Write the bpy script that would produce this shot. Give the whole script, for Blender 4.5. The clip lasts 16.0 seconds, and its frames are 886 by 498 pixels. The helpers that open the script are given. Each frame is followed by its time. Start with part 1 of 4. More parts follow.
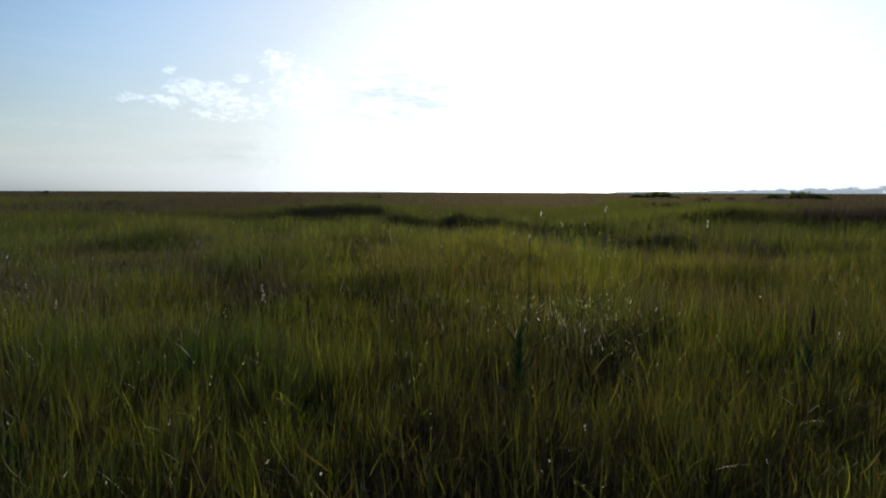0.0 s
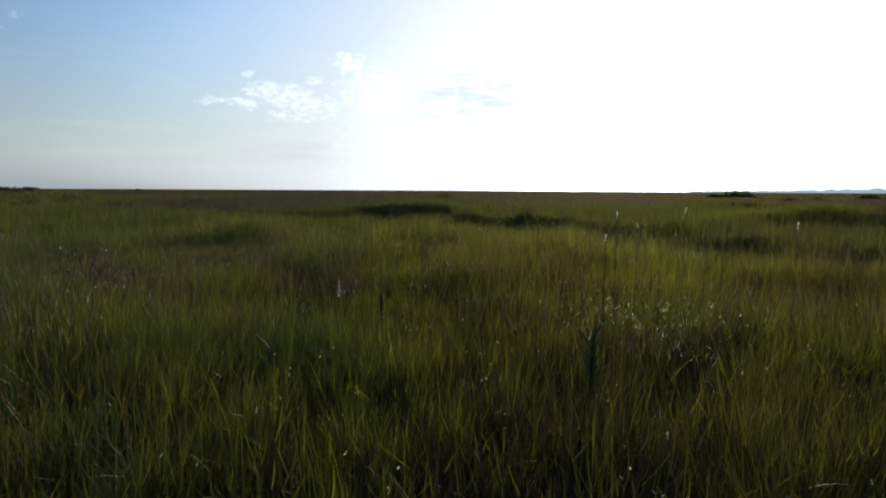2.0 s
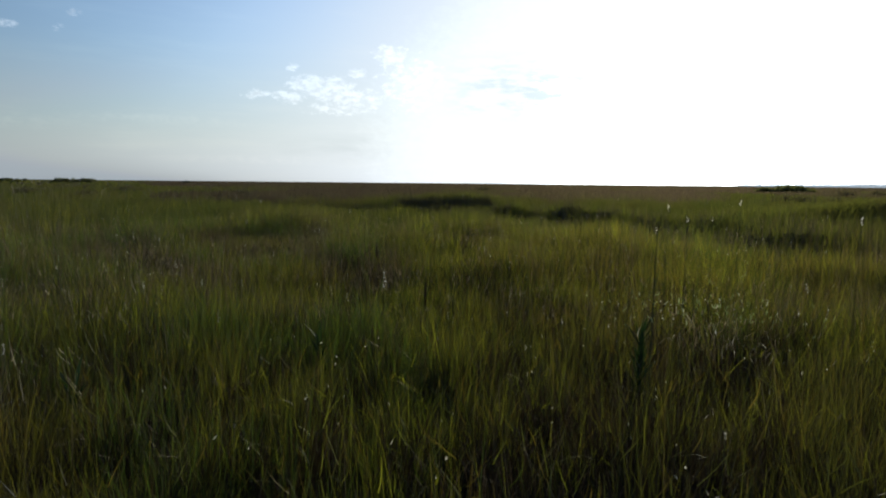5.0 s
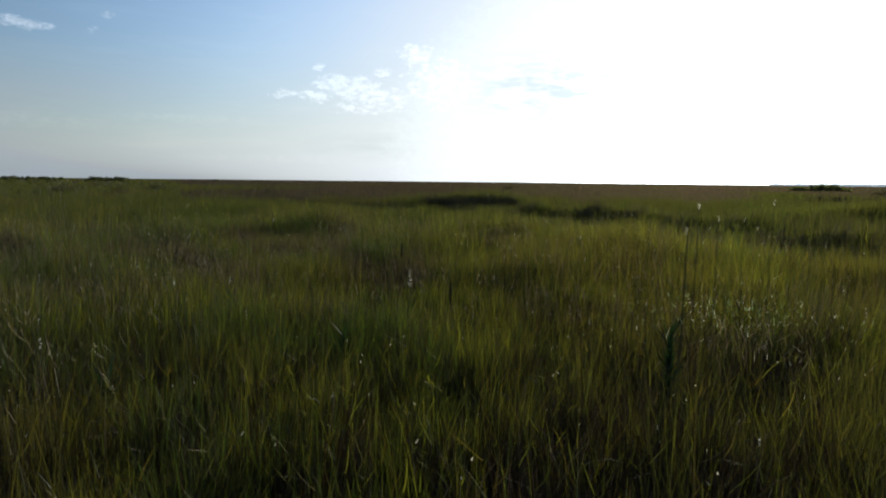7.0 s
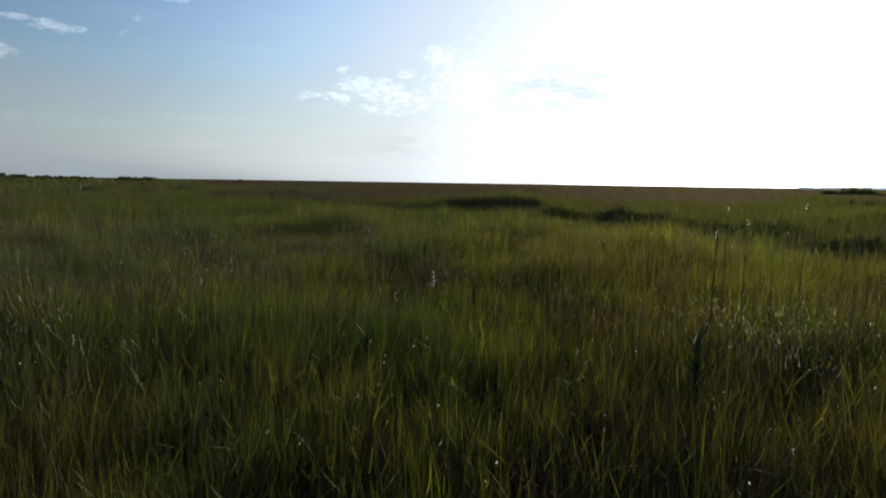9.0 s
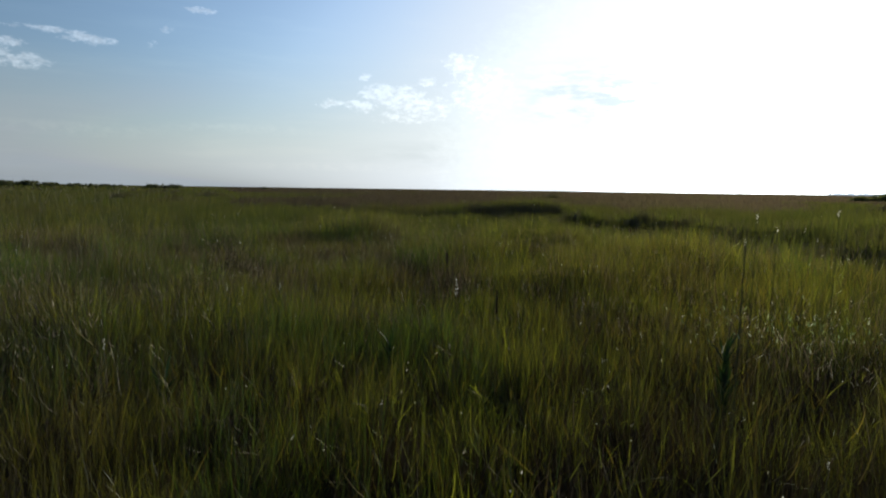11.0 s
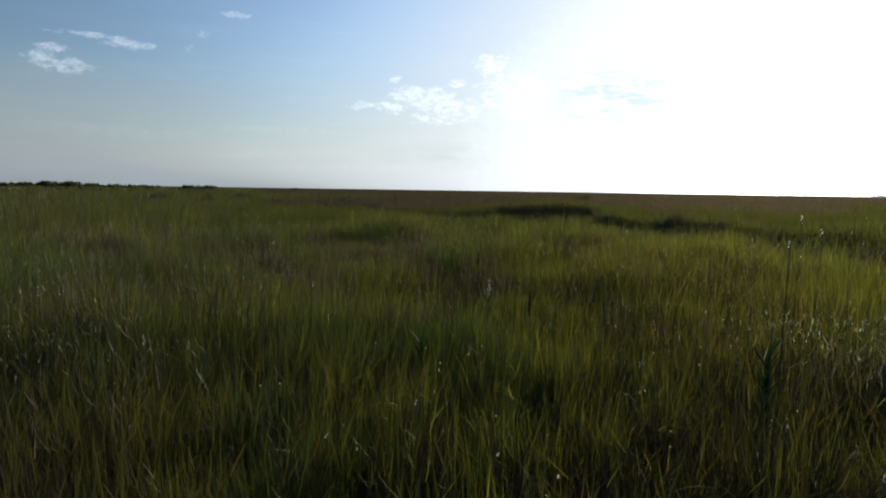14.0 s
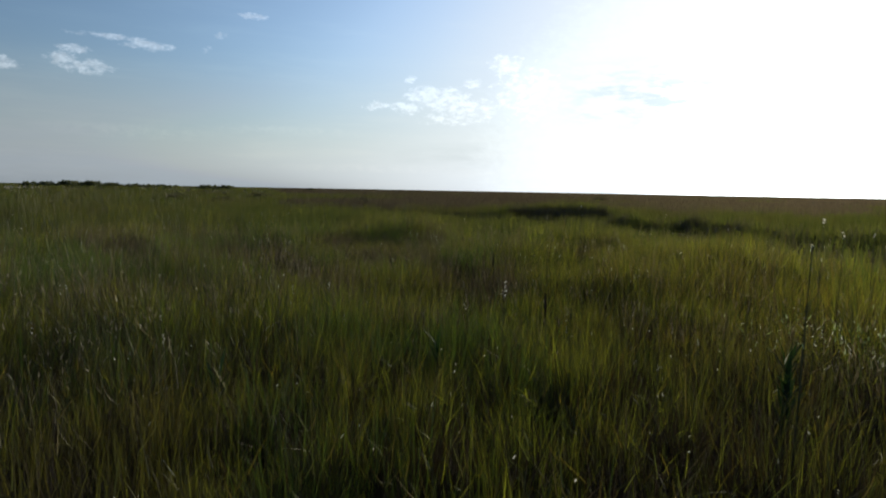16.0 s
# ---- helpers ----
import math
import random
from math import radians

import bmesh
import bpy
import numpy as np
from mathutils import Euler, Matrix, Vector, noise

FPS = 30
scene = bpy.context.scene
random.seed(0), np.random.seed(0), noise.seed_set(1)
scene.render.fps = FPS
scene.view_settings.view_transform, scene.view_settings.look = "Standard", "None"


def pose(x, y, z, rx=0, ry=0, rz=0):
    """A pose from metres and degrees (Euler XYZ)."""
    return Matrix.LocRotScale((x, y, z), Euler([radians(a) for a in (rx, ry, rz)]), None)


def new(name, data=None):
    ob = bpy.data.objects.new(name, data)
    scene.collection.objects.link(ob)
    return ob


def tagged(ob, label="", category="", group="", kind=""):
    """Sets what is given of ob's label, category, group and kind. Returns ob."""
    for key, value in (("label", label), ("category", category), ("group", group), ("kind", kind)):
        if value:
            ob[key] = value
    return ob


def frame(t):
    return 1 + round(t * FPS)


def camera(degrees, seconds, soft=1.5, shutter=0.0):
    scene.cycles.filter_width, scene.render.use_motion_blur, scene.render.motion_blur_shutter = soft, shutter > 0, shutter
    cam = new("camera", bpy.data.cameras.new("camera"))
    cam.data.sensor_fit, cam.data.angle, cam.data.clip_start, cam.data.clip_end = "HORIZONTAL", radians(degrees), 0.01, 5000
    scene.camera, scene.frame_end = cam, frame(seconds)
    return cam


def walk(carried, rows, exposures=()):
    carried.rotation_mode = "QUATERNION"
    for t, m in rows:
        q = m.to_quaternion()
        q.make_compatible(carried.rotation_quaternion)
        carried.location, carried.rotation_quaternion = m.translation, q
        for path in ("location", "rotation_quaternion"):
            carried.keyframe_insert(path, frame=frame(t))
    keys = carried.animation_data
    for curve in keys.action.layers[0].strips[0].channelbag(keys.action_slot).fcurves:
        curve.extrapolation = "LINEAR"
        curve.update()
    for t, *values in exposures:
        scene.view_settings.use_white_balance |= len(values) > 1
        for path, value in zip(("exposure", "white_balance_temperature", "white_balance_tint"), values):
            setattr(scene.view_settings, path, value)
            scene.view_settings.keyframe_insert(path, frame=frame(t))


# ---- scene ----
# ---- camera ----
cam = camera(75.1, 16.0, soft=2.1)
EYE = 1.65
ROWS = [
    (0.0, -0.0, 0.0, -0.0, -0.0, -5.665, 0.17),
    (0.5, -0.019, -0.0084, 0.0049, 1.191, -5.792, 0.17),
    (1.0, -0.0294, -0.0157, 0.0049, 3.275, -5.695, 0.23),
    (1.5, -0.0478, -0.0123, 0.0035, 5.229, -5.727, 0.36),
    (2.0, -0.0488, -0.0049, 0.0018, 6.545, -5.801, 0.3),
    (2.5, -0.0619, 0.001, -0.0007, 7.59, -5.893, 0.25),
    (3.0, -0.067, 0.0127, -0.0074, 8.593, -6.056, 0.22),
    (3.5, -0.074, 0.0064, -0.0077, 8.708, -6.261, 0.3),
    (4.0, -0.0813, 0.0047, -0.0063, 9.098, -6.377, 0.48),
    (6.5, -0.1016, 0.0122, -0.0131, 12.479, -6.678, 0.439),
    (7.0, -0.1043, 0.0161, -0.009, 12.892, -6.679, 0.585),
    (7.5, -0.1113, 0.0233, -0.0107, 13.419, -6.668, 0.695),
    (8.0, -0.1182, 0.0285, -0.0155, 13.877, -6.768, 0.87),
    (8.5, -0.1263, 0.0246, -0.0143, 14.405, -6.769, 0.899),
    (9.0, -0.1237, 0.0179, -0.0088, 15.036, -6.575, 0.874),
    (11.5, -0.1447, 0.0148, -0.0076, 17.674, -5.762, 0.893),
    (12.0, -0.1519, 0.0126, -0.01, 18.216, -5.634, 0.973),
    (12.5, -0.1586, 0.0147, -0.0128, 18.683, -5.612, 0.735),
    (13.0, -0.1578, 0.0201, -0.015, 19.294, -5.636, 0.816),
    (13.5, -0.1657, 0.0265, -0.0182, 19.596, -5.664, 0.74),
    (14.0, -0.169, 0.0274, -0.0168, 20.034, -5.834, 0.846),
    (14.5, -0.1672, 0.0277, -0.0149, 20.425, -5.877, 0.912),
    (15.0, -0.1736, 0.0245, -0.0134, 20.75, -5.897, 1.066),
    (15.5, -0.1791, 0.0199, -0.0136, 21.099, -5.837, 1.024),
    (16.0, -0.182, 0.0229, -0.0122, 21.446, -5.805, 1.045),
]
walk(cam, [(t, pose(x, y, EYE + z, 90 + pitch, 0, yaw) @ pose(0, 0, 0, 0, 0, roll)) for t, x, y, z, yaw, pitch, roll in ROWS],
     exposures=[(0.0, 0.0, 6200, 10), (16.0, 0.0, 6200, 10)])
rng = np.random.default_rng(7)
DEG = math.pi / 180


# ---- node helpers ----
class Graph:
    """A short way to write node trees."""

    def __init__(self, tree):
        self.tree = tree
        tree.nodes.clear()

    def node(self, kind, **settings):
        n = self.tree.nodes.new(kind)
        for key, value in settings.items():
            setattr(n, key, value)
        return n

    def link(self, a, b):
        if isinstance(a, (int, float)):
            b.default_value = a
        elif isinstance(a, tuple):
            b.default_value = a if len(a) == len(b.default_value) else (*a, 1.0)
        else:
            self.tree.links.new(a, b)

    def math(self, op, a, b=0.0, c=0.0, clamp=False):
        n = self.node("ShaderNodeMath", operation=op, use_clamp=clamp)
        for value, socket in zip((a, b, c), n.inputs):
            self.link(value, socket)
        return n.outputs[0]

    def mix(self, fac, a, b, blend="MIX"):
        n = self.node("ShaderNodeMix", data_type="RGBA", blend_type=blend)
        self.link(fac, n.inputs[0])
        self.link(a, n.inputs[6])
        self.link(b, n.inputs[7])
        return n.outputs[2]

    def noise(self, vector, scale, detail=3.0, rough=0.55):
        n = self.node("ShaderNodeTexNoise")
        if vector is not None:
            self.link(vector, n.inputs["Vector"])
        n.inputs["Scale"].default_value, n.inputs["Detail"].default_value = scale, detail
        n.inputs["Roughness"].default_value = rough
        return n.outputs["Fac"]

    def step(self, value, low, high):
        n = self.node("ShaderNodeMapRange", interpolation_type="SMOOTHSTEP")
        self.link(value, n.inputs[0])
        self.link(low, n.inputs[1])
        self.link(high, n.inputs[2])
        return n.outputs[0]

    def ramp(self, value, stops):
        n = self.node("ShaderNodeValToRGB")
        e = n.color_ramp.elements
        while len(e) < len(stops):
            e.new(0.5)
        for el, (at, col) in zip(e, stops):
            el.position, el.color = at, (*col, 1.0)
        self.link(value, n.inputs[0])
        return n.outputs[0]

    def place(self):
        return self.node("ShaderNodeNewGeometry").outputs["Position"]

    def stretch(self, vector, scale):
        n = self.node("ShaderNodeMapping")
        self.link(vector, n.inputs[0])
        n.inputs["Scale"].default_value = scale
        return n.outputs[0]


# ---- sky and sun ----
SUN_AZ, SUN_EL = -11.5, 15.5          # degrees to the left of +y, degrees up
world = bpy.data.worlds.new("sky")
scene.world = world
world.use_nodes = True
g = Graph(world.node_tree)
sky = g.node("ShaderNodeTexSky", sky_type="NISHITA", sun_disc=False, sun_elevation=SUN_EL * DEG, sun_rotation=-SUN_AZ * DEG,
             air_density=1.0, dust_density=0.8, ozone_density=2.2)
way = g.node("ShaderNodeTexCoord").outputs["Generated"]
sep = g.node("ShaderNodeSeparateXYZ")
g.link(way, sep.inputs[0])
az = g.math("MULTIPLY", g.math("ARCTAN2", g.math("MULTIPLY", sep.outputs[0], -1.0), sep.outputs[1]), 180 / math.pi)
el = g.math("MULTIPLY", g.math("ARCSINE", sep.outputs[2]), 180 / math.pi)
flat = g.node("ShaderNodeCombineXYZ")
g.link(az, flat.inputs[0])
g.link(g.math("MULTIPLY", el, 1.7), flat.inputs[1])
puff = g.noise(flat.outputs[0], 0.9, 8.0, 0.70)
wisp = g.noise(g.stretch(flat.outputs[0], (0.35, 1.0, 1.0)), 0.5, 4.0, 0.6)
# broken cumulus: azimuth, elevation, half width, half height, density
PUFFS = [(28.0, 8.0, 1.6, 0.45, 0.8), (25.2, 7.8, 1.5, 0.6, 0.9), (23.4, 9.0, 1.9, 0.9, 1.0), (21.2, 8.6, 2.2, 1.2, 1.0), (18.6, 7.9, 2.4, 1.0, 0.8),
         (20.6, 6.9, 3.4, 0.6, 0.7), (15.6, 11.9, 1.7, 0.9, 1.0), (13.6, 9.5, 3.0, 2.6, 0.8), (24.9, 10.5, 0.6, 0.35, 0.75), (18.9, 10.2, 0.9, 0.5, 0.8),
         (52.8, 9.6, 1.9, 0.6, 0.86), (54.3, 10.0, 1.2, 0.7, 0.8), (48.2, 11.8, 1.9, 0.45, 0.86), (50.6, 12.15, 3.0, 0.28, 0.75), (53.6, 10.9, 1.2, 0.35, 0.85), (39.6, 15.1, 1.3, 0.3, 0.8),
         (42.2, 13.3, 0.7, 0.3, 0.75), (58.4, 9.2, 1.3, 0.5, 0.8), (43.5, 12.0, 0.5, 0.3, 0.6)]
cover = 0.0
for pa, pe, wa, we, dense in PUFFS:
    da = g.math("DIVIDE", g.math("SUBTRACT", az, pa), wa)
    de = g.math("DIVIDE", g.math("SUBTRACT", el, pe), we)
    d2 = g.math("ADD", g.math("MULTIPLY", da, da), g.math("MULTIPLY", de, de))
    cover = g.math("MAXIMUM", cover, g.math("MULTIPLY", g.math("SUBTRACT", 1.0, g.math("MULTIPLY", d2, 0.5), clamp=True), dense))
clump = g.step(g.math("ADD", cover, g.math("MULTIPLY", g.math("SUBTRACT", puff, 0.5), g.math("MULTIPLY_ADD", g.step(az, 33.0, 38.0), -0.6, 3.0))), 0.30, 0.92)
clump = g.math("MULTIPLY", clump, g.step(cover, 0.0, 0.25))
# a low grey veil near the horizon
haze = g.step(el, 13.0, 0.0)
grey = g.node("ShaderNodeRGBToBW")
g.link(sky.outputs[0], grey.inputs[0])
pale = g.mix(1.0, g.mix(0.0, grey.outputs[0], (1, 1, 1)), (0.92, 1.015, 1.06), "MULTIPLY")
col = g.mix(g.math("MULTIPLY", haze, 0.55), sky.outputs[0], pale)
col = g.mix(g.math("MULTIPLY", g.step(el, 6.0, 0.0), 0.75), col, pale)
# low stratus streaks
LOW = [(36.0, 5.3, 9.0, 0.6), (49.0, 4.6, 8.0, 0.8), (7.0, 2.6, 8.0, 0.6), (26.0, 2.0, 12.0, 0.5)]
low = 0.0
for pa, pe, wa, we in LOW:
    da = g.math("DIVIDE", g.math("SUBTRACT", az, pa), wa)
    de = g.math("DIVIDE", g.math("SUBTRACT", el, pe), we)
    low = g.math("MAXIMUM", low, g.math("SUBTRACT", 1.0, g.math("ADD", g.math("MULTIPLY", da, da), g.math("MULTIPLY", de, de)), clamp=True))
low = g.math("MULTIPLY", low, g.step(puff, 0.35, 0.7))
da, de = g.math("DIVIDE", g.math("SUBTRACT", az, 18.5), 8.5), g.math("DIVIDE", g.math("SUBTRACT", el, 3.2), 1.7)
bar = g.math("SUBTRACT", 1.0, g.math("ADD", g.math("MULTIPLY", da, da), g.math("MULTIPLY", de, de)), clamp=True)
bar = g.math("MULTIPLY", bar, g.step(g.noise(g.stretch(flat.outputs[0], (0.3, 1.0, 1.0)), 0.6, 5.0, 0.6), 0.25, 0.75))
veil = g.math("MULTIPLY", g.step(el, 12.0, 0.5), g.math("ADD", 0.65, g.math("MULTIPLY", g.step(wisp, 0.36, 0.66), 0.2)))
col = g.mix(veil, col, (4.15, 4.58, 4.88), "LIGHTEN")
col = g.mix(g.math("MULTIPLY", low, 0.5), col, g.mix(1.0, col, (1.22, 1.18, 1.13), "MULTIPLY"))
# broad bright haze round the sun
dot = g.node("ShaderNodeVectorMath", operation="DOT_PRODUCT")
g.link(way, dot.inputs[0])
dot.inputs[1].default_value = (-math.sin(SUN_AZ * DEG) * math.cos(SUN_EL * DEG), math.cos(SUN_AZ * DEG) * math.cos(SUN_EL * DEG), math.sin(SUN_EL * DEG))
halo = g.math("MULTIPLY_ADD", g.math("POWER", g.math("MAXIMUM", dot.outputs["Value"], 0.0), 3.0), 1.10, 0.86)
halo = g.math("MULTIPLY", halo, g.math("SUBTRACT", 1.0, g.math("MULTIPLY", g.step(el, 15.0, 1.0), g.math("MULTIPLY_ADD", g.step(dot.outputs["Value"], 0.40, 0.80), 0.12, 0.12))))
bright = g.node("ShaderNodeVectorMath", operation="SCALE")
g.link(col, bright.inputs[0])
g.link(halo, bright.inputs["Scale"])
col = bright.outputs[0]
col = g.mix(g.math("MULTIPLY", bar, 0.9), col, g.mix(1.0, col, (0.74, 0.76, 0.78), "MULTIPLY"))
# thin high streaks
thin = g.noise(g.stretch(flat.outputs[0], (0.10, 0.45, 1.0)), 0.6, 5.0, 0.65)
col = g.mix(g.math("MULTIPLY", g.step(thin, 0.45, 0.75), 0.16), col, g.mix(1.0, col, (1.45, 1.35, 1.2), "MULTIPLY"))
# highlight shoulder: sky brightness compressed above 0.6, rising steeply only close to the sun
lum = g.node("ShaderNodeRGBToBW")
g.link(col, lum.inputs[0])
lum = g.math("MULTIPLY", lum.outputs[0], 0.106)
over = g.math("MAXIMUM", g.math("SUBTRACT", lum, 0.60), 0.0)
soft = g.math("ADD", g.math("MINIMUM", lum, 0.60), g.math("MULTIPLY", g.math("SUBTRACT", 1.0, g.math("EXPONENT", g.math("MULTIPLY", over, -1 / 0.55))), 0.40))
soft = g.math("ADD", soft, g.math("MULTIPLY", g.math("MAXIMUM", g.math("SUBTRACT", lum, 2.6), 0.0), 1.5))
# white haze glow under the sun, an ellipse fitted to the view, wider along the horizon
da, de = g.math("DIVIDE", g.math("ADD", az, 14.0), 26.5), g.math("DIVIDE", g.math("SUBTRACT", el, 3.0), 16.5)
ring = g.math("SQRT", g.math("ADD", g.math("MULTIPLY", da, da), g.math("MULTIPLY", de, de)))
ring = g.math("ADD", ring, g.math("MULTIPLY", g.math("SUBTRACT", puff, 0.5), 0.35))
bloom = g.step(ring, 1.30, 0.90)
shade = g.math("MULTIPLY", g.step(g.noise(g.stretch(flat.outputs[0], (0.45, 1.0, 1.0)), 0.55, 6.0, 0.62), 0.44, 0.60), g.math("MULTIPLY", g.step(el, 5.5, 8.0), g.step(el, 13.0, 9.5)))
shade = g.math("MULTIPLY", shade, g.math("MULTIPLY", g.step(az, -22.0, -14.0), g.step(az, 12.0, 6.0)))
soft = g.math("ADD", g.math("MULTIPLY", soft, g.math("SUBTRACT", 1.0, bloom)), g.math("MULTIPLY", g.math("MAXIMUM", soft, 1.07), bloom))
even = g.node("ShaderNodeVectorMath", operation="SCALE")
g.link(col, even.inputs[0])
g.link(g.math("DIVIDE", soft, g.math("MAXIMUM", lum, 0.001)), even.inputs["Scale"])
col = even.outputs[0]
whiten = g.node("ShaderNodeRGBToBW")
g.link(col, whiten.inputs[0])
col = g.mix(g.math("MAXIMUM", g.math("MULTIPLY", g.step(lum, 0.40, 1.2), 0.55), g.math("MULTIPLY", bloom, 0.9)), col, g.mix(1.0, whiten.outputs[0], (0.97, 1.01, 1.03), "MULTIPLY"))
fleece = g.math("MULTIPLY_ADD", g.step(g.noise(flat.outputs[0], 1.3, 5.0, 0.6), 0.36, 0.60), 0.45, 1.06)
lit = g.node("ShaderNodeVectorMath", operation="SCALE")
g.link(g.mix(0.40, col, (9.0, 9.0, 8.9)), lit.inputs[0])
g.link(fleece, lit.inputs["Scale"])
col = g.mix(g.math("MULTIPLY", clump, 0.50), col, lit.outputs[0])
col = g.mix(g.math("MULTIPLY", shade, 0.9), col, g.mix(1.0, (9.43, 9.43, 9.43), (0.80, 0.90, 0.94), "MULTIPLY"))
back = g.node("ShaderNodeBackground")
g.link(g.mix(1.0, col, (1.0, 1.005, 1.005), "MULTIPLY"), back.inputs[0])
back.inputs[1].default_value = 0.106
g.link(back.outputs[0], g.node("ShaderNodeOutputWorld").inputs[0])

sun = new("sun", bpy.data.lights.new("sun", "SUN"))
sun.data.energy, sun.data.angle, sun.data.color = 5.0, 0.6 * DEG, (1.0, 0.87, 0.68)
ray = Vector((-math.sin(SUN_AZ * DEG) * math.cos(SUN_EL * DEG), math.cos(SUN_AZ * DEG) * math.cos(SUN_EL * DEG), math.sin(SUN_EL * DEG)))
sun.matrix_world = Matrix.Translation((0, 0, 50)) @ ray.to_track_quat("Z", "Y").to_matrix().to_4x4()


# ---- materials ----
def material(name):
    m = bpy.data.materials.new(name)
    m.use_nodes = True
    return m, Graph(m.node_tree)


def leaf_material(name, stops, patch, patch_scale=0.35, patch_amount=0.6, tip=(0.14, 0.12, 0.05), tip_amount=0.35, through_light=0.5, gloss=0.03, glow=(1.2, 1.28, 0.5), forward=0.24, deep=(0.030, 0.056, 0.014)):
    """Thin leaves: colour by leaf, by patch of the meadow and by the withered tip; part of the light comes through."""
    m, g = material(name)
    leaf = g.node("ShaderNodeNewGeometry")
    base = g.ramp(leaf.outputs["Random Per Island"], stops)
    flat = g.stretch(leaf.outputs["Position"], (1.0, 1.0, 0.15))
    where = g.step(g.noise(flat, patch_scale, 3.0), 0.42, 0.66)
    base = g.mix(g.math("MULTIPLY", where, patch_amount), base, patch)
    lush = g.step(g.noise(g.stretch(leaf.outputs["Position"], (1.3, 1.0, 0.1)), patch_scale * 1.9, 2.0), 0.52, 0.70)
    base = g.mix(g.math("MULTIPLY", lush, patch_amount * 0.8), base, g.mix(0.4, deep, base))
    along = g.node("ShaderNodeAttribute", attribute_name="along").outputs["Fac"]
    age = g.math("FRACT", g.math("MULTIPLY", leaf.outputs["Random Per Island"], 37.7))
    base = g.mix(g.math("MULTIPLY", g.step(along, 0.55, 1.0), g.math("MULTIPLY", age, tip_amount)), base, tip)
    streak = g.noise(g.stretch(leaf.outputs["Position"], (60.0, 60.0, 6.0)), 1.0, 2.0)
    base = g.mix(g.math("MULTIPLY", streak, 0.45), base, g.mix(1.0, base, (0.55, 0.5, 0.45), "MULTIPLY"))
    d, t, s = g.node("ShaderNodeBsdfDiffuse"), g.node("ShaderNodeBsdfTranslucent"), g.node("ShaderNodeBsdfGlossy")
    g.link(base, d.inputs[0])
    g.link(g.mix(1.0, base, glow, "MULTIPLY"), t.inputs[0])
    s.inputs["Color"].default_value, s.inputs["Roughness"].default_value = (0.9, 0.9, 0.85, 1), 0.55
    f = g.node("ShaderNodeBsdfRefraction", distribution="GGX")          # thin leaves pass more light straight on
    g.link(g.mix(1.0, base, glow, "MULTIPLY"), f.inputs["Color"])
    f.inputs["Roughness"].default_value, f.inputs["IOR"].default_value = 0.85, 1.45
    a, b, c = g.node("ShaderNodeMixShader"), g.node("ShaderNodeMixShader"), g.node("ShaderNodeMixShader")
    g.link(forward, c.inputs[0]), g.link(t.outputs[0], c.inputs[1]), g.link(f.outputs[0], c.inputs[2])
    g.link(through_light, a.inputs[0]), g.link(d.outputs[0], a.inputs[1]), g.link(c.outputs[0], a.inputs[2])
    g.link(gloss, b.inputs[0]), g.link(a.outputs[0], b.inputs[1]), g.link(s.outputs[0], b.inputs[2])
    g.link(b.outputs[0], g.node("ShaderNodeOutputMaterial").inputs[0])
    return m


GREEN = leaf_material("meadow_grass", [(0.0, (0.020, 0.030, 0.011)), (0.45, (0.041, 0.057, 0.013)), (0.72, (0.118, 0.136, 0.021)), (1.0, (0.300, 0.302, 0.042))], (0.118, 0.098, 0.036), 0.30, 0.6)
OCHRE = leaf_material("ochre_grass", [(0.0, (0.070, 0.052, 0.016)), (0.6, (0.140, 0.105, 0.026)), (1.0, (0.230, 0.170, 0.045))], (0.11, 0.08, 0.03), 0.5, 0.5, deep=(0.07, 0.06, 0.02))
# brown thatch, with shade between the blades partly put into its dark colour
SHADE_THATCH = leaf_material("shade_thatch", [(0.0, (0.019, 0.014, 0.012)), (0.6, (0.036, 0.026, 0.021)), (1.0, (0.070, 0.048, 0.036))], (0.026, 0.020, 0.017), 0.7, 0.5, tip_amount=0.2, through_light=0.25, gloss=0.02, deep=(0.02, 0.018, 0.012))
BLUE_GREEN = leaf_material("cordgrass", [(0.0, (0.026, 0.050, 0.018)), (0.5, (0.058, 0.096, 0.024)), (1.0, (0.110, 0.152, 0.032))], (0.06, 0.09, 0.02), 0.6, 0.4, tip_amount=0.2)
STRAW = leaf_material("dry_straw", [(0.0, (0.14, 0.10, 0.055)), (0.6, (0.24, 0.18, 0.10)), (1.0, (0.42, 0.36, 0.24))], (0.16, 0.11, 0.06), 0.8, 0.4, tip=(0.4, 0.35, 0.25), through_light=0.3, gloss=0.02, glow=(1.0, 0.98, 0.92), deep=(0.2, 0.15, 0.09))
WITHERED = leaf_material("withered_grass", [(0.0, (0.06, 0.045, 0.026)), (0.6, (0.125, 0.100, 0.060)), (1.0, (0.25, 0.215, 0.145))], (0.09, 0.065, 0.04), 0.8, 0.4, through_light=0.3, gloss=0.02, glow=(1.0, 0.95, 0.85), deep=(0.08, 0.06, 0.035))
BLEACHED = leaf_material("bleached_leaf", [(0.0, (0.36, 0.36, 0.28)), (1.0, (0.70, 0.71, 0.62))], (0.48, 0.48, 0.38), 2.0, 0.3, tip=(0.7, 0.67, 0.6), through_light=0.65, gloss=0.10, glow=(1.0, 0.98, 0.92), deep=(0.4, 0.37, 0.3))
FAR_BROWN = leaf_material("far_marsh_grass", [(0.0, (0.038, 0.034, 0.030)), (0.5, (0.056, 0.049, 0.042)), (1.0, (0.074, 0.065, 0.053))], (0.062, 0.062, 0.034), 0.02, 0.6, gloss=0.02, glow=(1.1, 1.0, 0.7), deep=(0.06, 0.05, 0.04))
